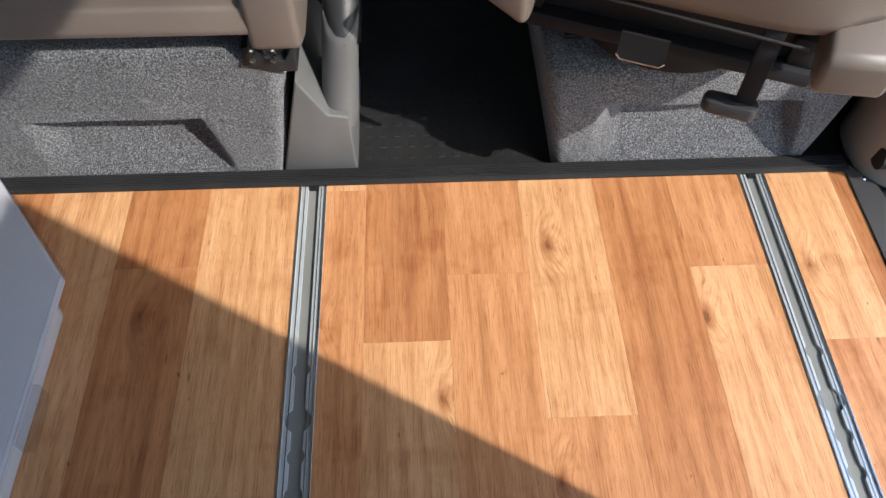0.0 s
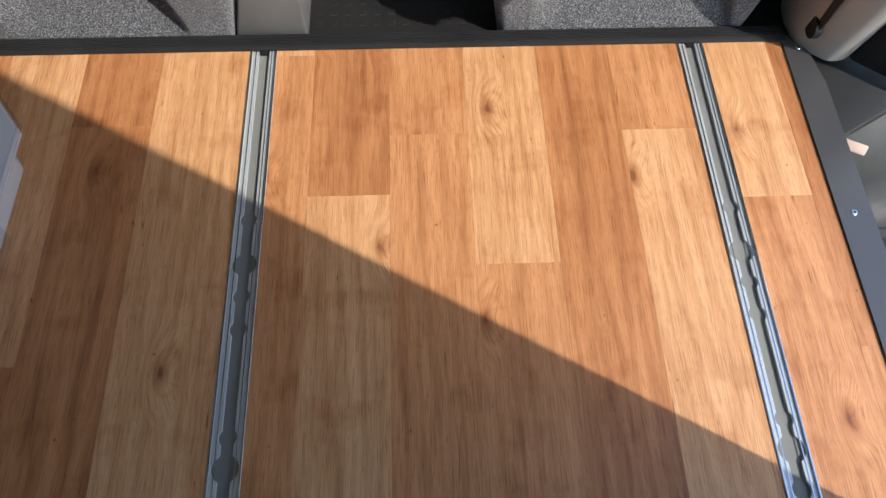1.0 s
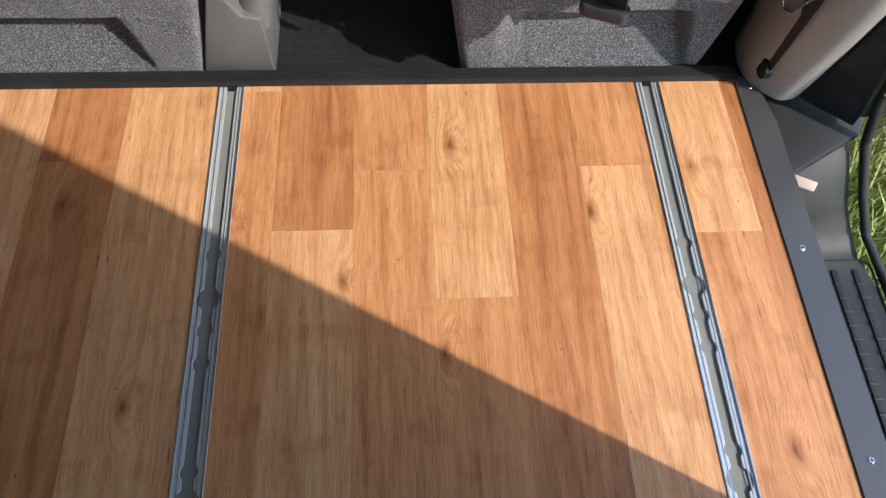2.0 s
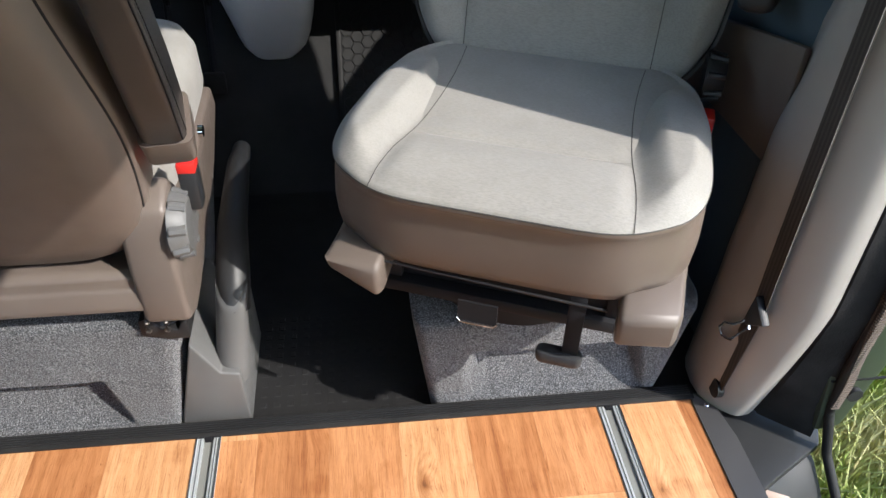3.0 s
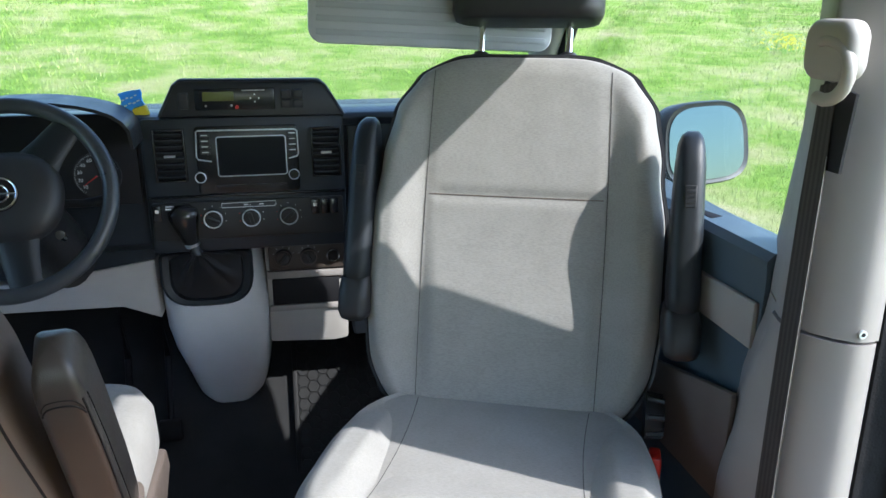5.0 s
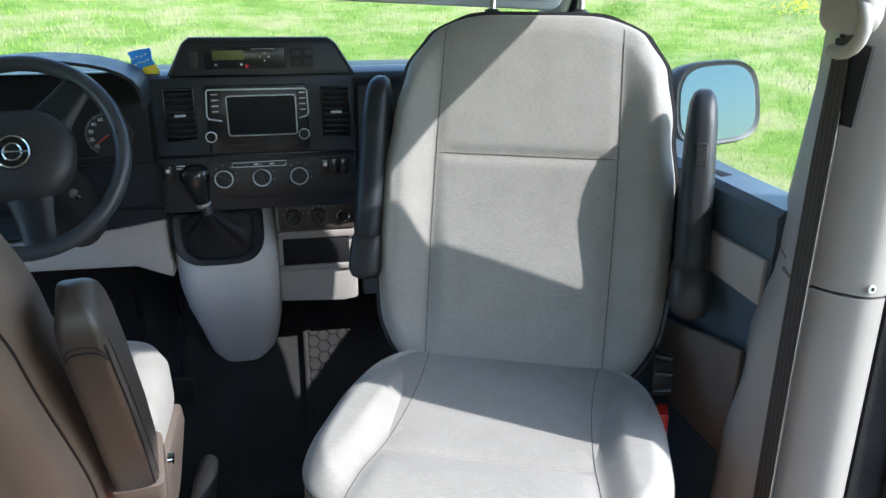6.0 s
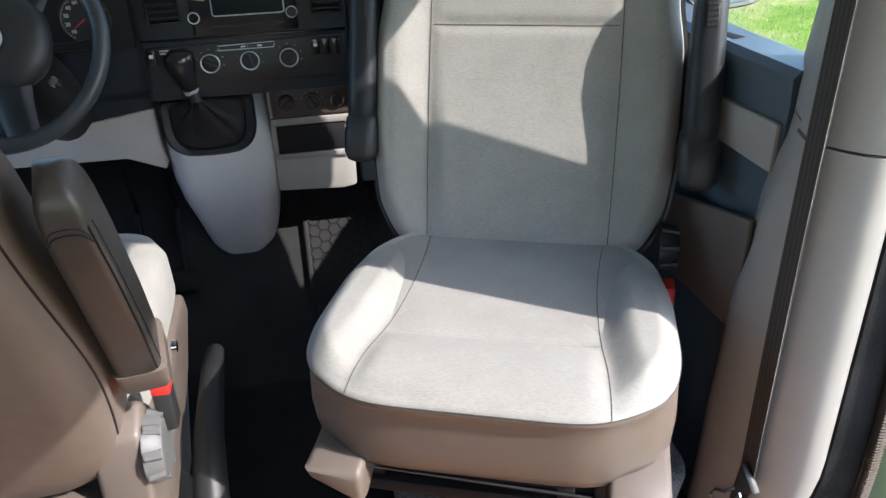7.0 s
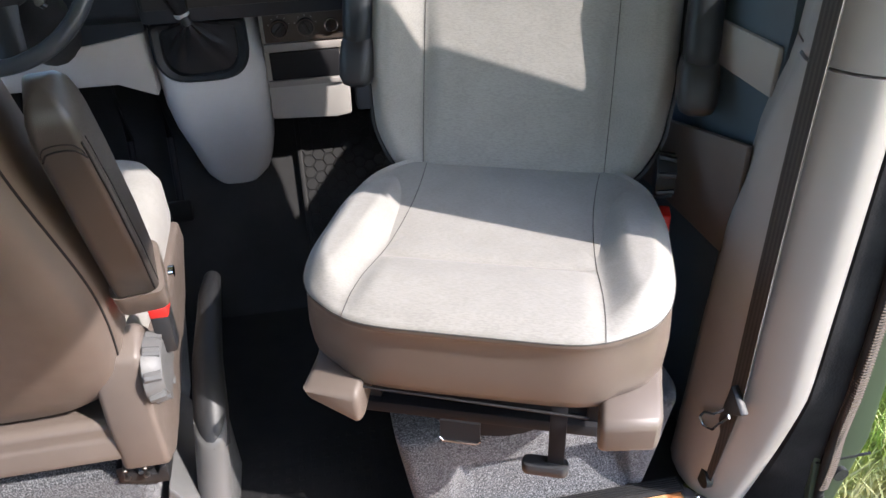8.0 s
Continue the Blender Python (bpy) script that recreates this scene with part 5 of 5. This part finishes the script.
def build_door():
    dr = thing("passenger_door", (1.05, 0.6, 0.4), "grey and black inner door trim with a window", "door")
    ys = [0.09 + 0.0525 * i for i in range(24)]
    sec = lambda y: [(1.00, y, -0.02), (0.985, y, 0.30), (0.995, y, 0.42), (1.0, y, 0.62), (0.998, y, 0.74), (1.002, y, sill_z(y) - 0.05), (1.0, y, sill_z(y) - 0.012), (1.012, y, sill_z(y)), (1.07, y, sill_z(y) + 0.004), (1.09, y, sill_z(y) - 0.02), (1.09, y, -0.02)]
    part("door_body", loft([sec(y) for y in ys]), door_blue, dr, "blue-black door trim")
    part("upper_insert", prism([(0.095, 0.757), (0.095, 0.836), (0.30, 0.830), (0.80, 0.845), (0.80, 0.765)], 0.012, "x", 0.990, 0.005), trim_grey, dr, "light grey trim insert")
    part("lower_insert", prism([(0.10, 0.465), (0.10, 0.678), (0.22, 0.650), (0.40, 0.605), (0.80, 0.52), (0.80, 0.42), (0.36, 0.455)], 0.014, "x", 0.974, 0.006), cover_grey, dr, "mid grey lower trim")
    # black inlay flush with the sill: the recess is only painted shade
    part("sill_recess_shade", box(1.022, 1.050, 0.30, 0.42, 0.900, 0.9185, 0.003), piping_black, dr)
    g = part("pane", box(1.058, 1.062, 0.10, 1.32, 0.86, 1.43), window_glass, dr, "clear side window")
    g.visible_shadow = False
    part("window_frame", box(0.93, 1.0, -0.02, 0.80, 1.42, 1.52, 0.008), trim_grey, dr)
    mr = thing("door_mirror", (1.22, 0.70, 0.90), "black exterior mirror with wet-specked glass", "mirror")
    M = Matrix.Translation((1.205, 0.662, 0.985)) @ Matrix.Rotation(radians(17), 4, "Z") @ Matrix.Rotation(radians(-10), 4, "X")
    n = 40
    def shape(f, y):
        out = []
        for k in range(n):
            a = 2 * math.pi * k / n
            c, s = math.cos(a), math.sin(a)
            out.append((0.126 * f * math.copysign(abs(c) ** 0.58, c) * (1.0 - 0.06 * s), y, 0.090 * f * math.copysign(abs(s) ** 0.62, s)))
        return out
    part("housing", loft([shape(0.93, -0.004), shape(1.0, -0.008), shape(1.04, 0.0), shape(1.02, 0.04), shape(0.8, 0.085), shape(0.45, 0.10)]), black_plastic, mr, "", M, 60)
    part("mirror_glass", loft([shape(0.90, -0.003), shape(0.90, -0.0065)]), mirror, mr, "blue-tinted mirror glass", M)
    part("mirror_arm", tube([(1.19, 0.70, 0.92), (1.14, 0.72, 0.90), (1.07, 0.74, 0.90)], [0.03, 0.03, 0.035], 10), black_plastic, mr)


build_door()


# ---- the pillar between the doors ----
def pillar_front(z):
    return lerp([(-0.05, 0.13), (0.30, 0.125), (0.52, 0.108), (0.70, 0.072), (0.87, 0.022), (1.03, 0.002), (1.45, -0.005)], z)


def pillar_ring(z, proud):
    f = pillar_front(z)
    foot = max(0.0, (0.34 - z) / 0.34) ** 1.2
    r = -0.121 + 0.075 * foot
    x = 0.948 - proud - 0.012 * foot
    return [(1.06, 0.153 - 0.145 * max(-0.1, z - 0.97), z), (1.0, f + 0.05, z), (0.978, f, z), (x + 0.010, f - 0.022, z), (x, f - 0.05, z), (x - 0.004, (f + r) / 2, z), (x, r + 0.055, z), (x + 0.010, r + 0.036, z), (x + 0.026, r + 0.016, z), (x + 0.044, r + 0.001, z), (x + 0.054, r - 0.003, z), (x + 0.066, r - 0.003, z), (x + 0.079, r, z), (1.06, r + 0.03, z)]


def build_pillar():
    p = thing("pillar_trim", (1.0, 0, 0), "pale grey plastic pillar trim between the doors", "pillar trim")
    part("lower_trim", loft([pillar_ring(0.862 * i / 24 + 0.0, 0.003) for i in range(25)]), trim_grey, p, smooth=70)
    part("upper_trim", loft([pillar_ring(0.866 + (ROOF_Z - 0.866) * i / 16, 0.0) for i in range(17)]), trim_grey, p, smooth=70)
    sc = part("screw", disc((0.999, -0.1225, 0.878), 0.0058, 0.003, 18, "y"), satin_silver, p, "silver screw in the trim")
    # raised black disc: shade in the screw's socket, put in as colour
    part("socket", disc((0.999, -0.1257, 0.878), 0.003, 0.0006, 6, "y"), piping_black, sc)
    # the slot isn't cut; a black plate on the trim paints its dark inside
    part("belt_slot", prism([(-0.055, 1.085), (-0.108, 1.085), (-0.118, 1.18), (-0.06, 1.19)], 0.004, "x", 0.940), piping_black, p, "height adjuster slot as a black plate, its inner shade painted")
    b = thing("seat_belt", (0.93, -0.1, 0.2), "dark seat belt hanging from the pillar with its metal tongue", "seat belt")
    top, bot = Vector((0.939, -0.070, 1.185)), Vector((0.939, -0.062, 0.30))
    rings = []
    for i in range(25):
        k = i / 24
        c = top.lerp(bot, k) + Vector((-0.003 * math.sin(k * math.pi), 0.0, 0.0))
        w = 0.0195 * (0.75 + 0.25 * min(1, k * 6))
        rings.append([c + Vector(q) for q in ((-0.0006, w, 0.0), (-0.0006, -w, 0.006), (0.0008, -w, 0.006), (0.0008, w, 0.0))])
    part("webbing", loft(rings), belt_web, b, "dark brown-black webbing", smooth=30)
    part("edge_stitch", tube([top.lerp(bot, k / 20) + Vector((-0.0015 - 0.003 * math.sin(k / 20 * math.pi), -0.0190, 0.006)) for k in range(2, 21)], 0.0006, 5), trim_grey, b)
    bot2 = Vector((0.944, -0.020, 0.06))
    rings = []
    for i in range(9):
        c = bot.lerp(bot2, i / 8)
        rings.append([c + Vector(q) for q in ((-0.0006, 0.02, 0.0), (-0.0006, -0.02, 0.006), (0.0008, -0.02, 0.006), (0.0008, 0.02, 0.0))])
    part("lower_webbing", loft(rings), belt_web, b)
    part("floor_anchor", disc((0.950, -0.020, 0.055), 0.020, -0.012, 16, "x"), black_plastic, b)
    part("ring_cover", prism(rounded(0.085, 0.070, 0.022, 5, -0.085, 1.228), -0.03, "x", 0.945, 0.010, 3), dash_grey, b, "grey belt guide cover")
    part("guide_ring", tube([(0.920, -0.088 - 0.038 * math.cos(radians(q)), 1.205 + 0.034 * math.sin(radians(q))) for q in range(-110, 111, 20)], 0.008, 10, up=(1, 0, 0)), dash_grey, b, smooth=70)
    t = part("tongue", prism([(-0.092, 0.325), (-0.046, 0.285), (-0.042, 0.30), (-0.049, 0.355)], 0.016, "x", 0.925, 0.004), black_plastic, b, "black tongue housing", Matrix.Translation((0, -0.01, -0.03)))
    fr = [(-0.074, 0.300), (-0.040, 0.255), (-0.014, 0.235), (-0.002, 0.212), (-0.018, 0.205), (-0.045, 0.222), (-0.080, 0.285)]
    part("tongue_plate", tube([(0.932, a + 0.026, z) for a, z in fr], 0.003, 8, closed=True, up=(1, 0, 0)), chrome, t, "shiny metal tongue", Matrix.Translation((0, -0.01, -0.03)))


build_pillar()


# ---- step well, seal and painted jamb by the side door ----
def build_step():
    st = thing("door_step", (1.08, -0.5, -0.2), "dark grey plastic entry step with ribbed treads", "entry step", kind="structure")
    part("ledge", prism([(0.966, -0.10), (0.958, -0.03), (0.958, 0.10), (1.10, 0.10), (1.14, -0.085), (1.125, -0.115), (0.975, -0.20)], 0.02, "z", -0.035, 0.004), step_plastic, st, "dark ledge at the pillar foot")
    ys = [-0.10, -0.13, -0.16, -0.19, -0.22, -0.26, -0.34, -0.60, -1.0]
    def zz(y):
        return lerp([(-0.26, -0.212), (-0.10, -0.03)], y)
    def seal_edge(y):
        return lerp([(-0.30, 1.20), (-0.24, 1.175), (-0.16, 1.135), (-0.10, 1.115)], y)

    rows = []
    for y in ys:
        z = zz(y)
        rows.append([(0.968, y - (0.09 if y > -0.2 else 0.0), -0.03 if y > -0.2 else -0.005), (0.975, y - (0.08 if y > -0.2 else 0), min(-0.03, z + 0.05)), (1.0, y - (0.05 if y > -0.2 else 0), z), (1.08, y - (0.02 if y > -0.2 else 0), z), (seal_edge(y) - 0.008, y + 0.0, z), (seal_edge(y), y, z - 0.05), (0.96, y, z - 0.06)])
    part("step_tub", loft(rows), step_plastic, st, "moulded dark step tub", smooth=60)
    for c in range(3):
        x = 1.075 + 0.042 * c
        rb = part("tread_rib", prism(rounded(0.013, 0.62, 0.006, 5, x, -0.60), 0.004, "z", -0.2125, 0.0015), step_plastic, st)
        for i in range(20):
            part("cleat", box(x - 0.009, x + 0.009, -0.325 - 0.028 * i, -0.319 - 0.028 * i, -0.2085, -0.2055, 0.001), step_plastic, rb)
    part("tread_frame", tube([(a, b, -0.211) for a, b in rounded(0.150, 0.66, 0.02, 5, 1.117, -0.60)], 0.0022, 6, closed=True), step_plastic, st, "thin raised frame round the treads")
    part("step_lamp", box(-0.024, 0.024, -0.003, 0.003, -0.009, 0.009, 0.003), Mat("lamp_lens", (0.5, 0.38, 0.31), 0.2).m, st, "small clear step lamp", Matrix.Translation((1.010, -0.196, -0.050)) @ Matrix.Rotation(radians(-28), 4, "Z") @ Matrix.Rotation(radians(-45), 4, "X"))
    # seal and jamb
    sl = thing("door_seal", (1.05, -0.16, 0.4), "black rubber door seal along the opening", "door seal", kind="structure")
    def seal_x(z):
        return lerp([(0.1, 1.108), (0.36, 1.086), (0.9, 1.075)], z)

    def seal_y(z):
        return lerp([(0.08, -0.116), (0.2, -0.126), (0.36, -0.142), (0.9, -0.138)], z)

    path = [(1.072, -0.130, 1.44), (1.075, -0.138, 0.9), (1.080, -0.142, 0.56), (1.086, -0.142, 0.36), (1.095, -0.126, 0.20), (1.11, -0.116, 0.08), (1.13, -0.135, -0.02), (1.15, -0.19, -0.10), (1.18, -0.235, -0.175), (1.205, -0.30, -0.205), (1.21, -0.5, -0.208), (1.21, -1.0, -0.208)]
    smooth_path = []
    for a, b in zip(path, path[1:]):
        for i in range(8):
            smooth_path.append(Vector(a).lerp(Vector(b), i / 8))
    part("seal_lip", tube(smooth_path, 0.009, 10), rubber, sl)
    rib = mesh_of(box(-0.0075, 0.0075, -0.0102, 0.0075, -0.0012, 0.0012), "seal_rib", cover_grey, 0)
    for i in range(150):
        z = 0.95 - 0.0057 * i
        ob = new("seal_rib", rib)
        ob.parent, ob.matrix_parent_inverse = sl, wm(sl).inverted()
        ob.matrix_basis = Matrix.Translation((seal_x(z), seal_y(z), z))
    part("felt_edge", loft([[(1.024, pillar_ring(z, 0)[12][1] + 0.014, z), (1.029, pillar_ring(z, 0)[12][1] - 0.002, z), (seal_x(z) - 0.004, seal_y(z) + 0.006, z), (seal_x(z), seal_y(z) + 0.06, z)] for z in [1.44 - 0.08 * i for i in range(19)]]), felt_black, sl, "dark felt edge of the pillar")
    jb = thing("body_jamb", (1.1, -0.14, 0.4), "green-grey painted door jamb with a latch", "door jamb", kind="structure")
    part("painted_panel", prism([(1.05, 1.44), (1.12, 1.44), (1.135, 0.9), (1.165, 0.50), (1.18, 0.20), (1.15, 0.03), (1.10, 0.02), (1.06, 0.30)], 0.09, "y", -0.115, 0.01), body_paint, jb, "green-grey painted jamb")
    part("latch_plate", box(1.11, 1.15, -0.122, -0.114, 0.50, 0.58, 0.004), black_plastic, jb)
    for z in (0.16, 0.46):
        part("groove", box(1.085, 1.19, -0.1165, -0.113, z, z + 0.004), piping_black, jb)
    part("striker", disc((1.135, -0.116, 0.13), 0.014, 0.010, 16), black_metal, jb)


build_step()


# ---- translucent storage box on the floor ----
def build_storage():
    bx = thing("storage_box", (-0.55, -0.4, 0.0), "low translucent plastic storage box with clipped lid", "storage box")
    frosted = Mat("frosted_plastic", (0.62, 0.62, 0.66), 0.22)
    frosted.rough(frosted.noise(60.0, 3), 0.16, 0.30)
    frosted.b.inputs["Transmission Weight"].default_value = 0.25
    poly = [(-0.332, -0.226), (-0.476, -0.034), (-0.74, -0.034), (-0.74, -0.85), (-0.345, -0.85)]
    part("tub", prism([(-0.54 + (x + 0.54) * 0.88, -0.44 + (y + 0.44) * 0.93) for x, y in poly], 0.070, "z", 0.0, 0.008, 3), frosted.m, bx)
    part("lid", prism(poly, 0.016, "z", 0.070, 0.005, 3), frosted.m, bx, "pale frosted lid")
    part("lid_rim", tube([(x * 0.985 - 0.005, y * 0.985, 0.086) for x, y in poly], 0.004, 8, closed=True), clear_plastic, bx, "shiny clear rim")
    part("clip", box(-0.340, -0.322, -0.47, -0.39, 0.045, 0.084, 0.004), clear_plastic, bx)


build_storage()


# ---- wooden floor and its rails ----
floor = thing("floor", (0.1, -1.0, 0), "oak-look plank floor with aluminium rails", "floor", kind="structure")
part("joint_filler", box(-0.80, -0.0226, -2.45, 0.0, -0.0122, -0.0022), joint_dark, floor)
part("joint_filler", box(0.0226, 0.7259, -2.45, 0.0, -0.0122, -0.0022), joint_dark, floor)
part("joint_filler", box(0.7711, FLOOR_R, -2.45, 0.0, -0.0122, -0.0022), joint_dark, floor)
part("underlay", box(-0.80, FLOOR_R, -2.45, 0.0, -0.03, -0.0125), joint_dark, floor)
RAILS = (0.0, 0.7485)
RAIL_W = 0.0225
PLANKS = [  # x from, x to, first joint, shift of the following joints, tones in turn
    (-0.80, -0.690, -0.33, 0.55, "mrl"), (-0.690, -0.561, -0.10, 0.62, "lmr"), (-0.561, -0.431, -0.45, 0.60, "rrm"), (-0.431, -0.302, -0.57, 0.6, "lrm"),
    (-0.302, -0.172, -0.158, 0.62, "rrm"), (-0.172, -RAIL_W, -0.93, 0.6, "lmr"),
    (RAIL_W, 0.0885, -0.013, 0.80, "lmr"), (0.0885, 0.217, -0.303, 0.60, "rlm"), (0.217, 0.345, -0.188, 0.72, "mml"), (0.345, 0.472, -0.430, 0.6, "lmr"),
    (0.472, 0.600, -0.82, 0.6, "rml"), (0.600, RAILS[1] - RAIL_W, -0.187, 0.62, "mlr"),
    (RAILS[1] + RAIL_W, 0.883, -0.323, 0.63, "lmr"), (0.883, FLOOR_R, -0.577, 0.6, "rmm")]


def build_planks():
    tones = {"l": wood_light, "m": wood_mid, "r": wood_red}
    for x0, x1, first, step, seq in PLANKS:
        ys = [0.0, first]
        while ys[-1] > -2.4:
            ys.append(max(-2.45, ys[-1] - step))
        for i, (a, b) in enumerate(zip(ys, ys[1:])):
            cx, cy = (x0 + x1) / 2, (a + b) / 2
            w, d, g = (x1 - x0) / 2 - 0.0001, (a - b) / 2 - 0.0001, 0.0003
            bm = loft([[(sx * (w - e), sy * (d - e), z) for sx, sy in ((-1, -1), (1, -1), (1, 1), (-1, 1))] for e, z in ((0, -0.002), (0, -g * 0.6), (g, 0.0))])
            part("plank", bm, tones[seq[i % len(seq)]], floor, "", Matrix.Translation((cx, cy, 0)), 0)


def build_rail(cx):
    """A slotted aluminium rail: two flanges whose inner edges open into round holes, over a recessed channel."""
    rail = thing("floor_rail", (cx, -1.0, 0), "aluminium seat rail with round locking holes, sunk in the floor", "floor rail", "floor rails")
    part("channel", box(cx - 0.021, cx + 0.021, -2.45, 0.0, -0.012, -0.0062), channel_grey, rail, "dull grey channel bottom")
    holes = []
    for k in range(7):
        o = -0.3 * k
        holes += [(-0.341 + o if k == 0 else -0.377 + o, 0.0125), (-0.418 + o, 0.0185), (-0.470 + o, 0.0125), (-0.522 + o, 0.0125)]
    ys = [-2.45 * i / 1200 for i in range(1201)]

    def inner(y):
        w = 0.0085
        for c, r in holes:
            d = abs(y - c)
            if d < r:
                w = max(w, math.sqrt(r * r - d * d))
        return w

    for s in (-1, 1):
        bm = bmesh.new()
        rows = []
        for y in ys:
            w = inner(y)
            pr = [(w, -0.0075), (w, -0.0018), (w + 0.0006, -0.0010), (0.0195, -0.0010), (0.0198, 0.0012), (0.0222, 0.0014), (0.0226, 0.001), (0.0226, -0.0085)]
            rows.append([(cx + s * max(a, w if i < 3 else a), y, z) for i, (a, z) in enumerate(pr)])
        part("flange", loft(rows), aluminium, rail, "", smooth=30)
        part("edge", box(min(cx + s * 0.0199, cx + s * 0.0224), max(cx + s * 0.0199, cx + s * 0.0224), -2.45, 0.0, 0.0014, 0.0020, 0.0002), rail_edge_glint, rail, "bright rail edge, its sky glint put into the colour")
        part("ridge", box(cx + s * 0.0136 - 0.0006, cx + s * 0.0136 + 0.0006, -2.45, 0.0, -0.0012, -0.0002), rail_edge_glint, rail)
    part("end_clip", box(cx - 0.006, cx + 0.006, -0.008, 0.0, -0.004, 0.001), piping_black, rail)


build_planks()
for rail_x in RAILS:
    build_rail(rail_x)


def build_edges():
    strip = thing("threshold_strip", (0.2, 0.02, 0), "black ribbed threshold strip along the front of the floor", "trim strip", kind="structure")
    part("strip_body", prism([(-0.001, -0.004), (-0.001, 0.004), (0.004, 0.006), (0.030, 0.008), (0.034, 0.004), (0.034, -0.03), (0.0, -0.03)], 1.72, "x", -0.80), rubber, strip)
    for i in range(5):
        part("rib", box(-0.80, 0.915, 0.006 + 0.005 * i, 0.008 + 0.005 * i, 0.0062, 0.0092), black_plastic, strip)
    edge = thing("edge_trim", (0.94, -0.5, 0), "dark anodised metal angle trim screwed along the step edge", "edge trim", kind="structure")
    part("angle", prism([(0.906, 0.030), (0.955, -0.030), (0.966, -0.10), (0.968, -0.93), (FLOOR_R, -0.93), (FLOOR_R, -0.004)], 0.0035, "z", 0.0), dark_trim_metal, edge)
    part("lip", box(0.9645, 0.968, -0.93, -0.09, -0.03, 0.0), dark_trim_metal, edge)
    for y in (-0.019, -0.359, -0.70):
        sc = part("screw", disc((0.938, y, 0.0035), 0.0052, 0.0016, 14, "z", 0.004), chrome, edge)
        # two black bars paint the shade in the cross; the head isn't cut
        part("slot", box(0.9352, 0.9408, y - 0.0007, y + 0.0007, 0.005, 0.0056), piping_black, sc)
        part("slot", box(0.9373, 0.9387, y - 0.0028, y + 0.0028, 0.005, 0.0056), piping_black, sc)


build_edges()
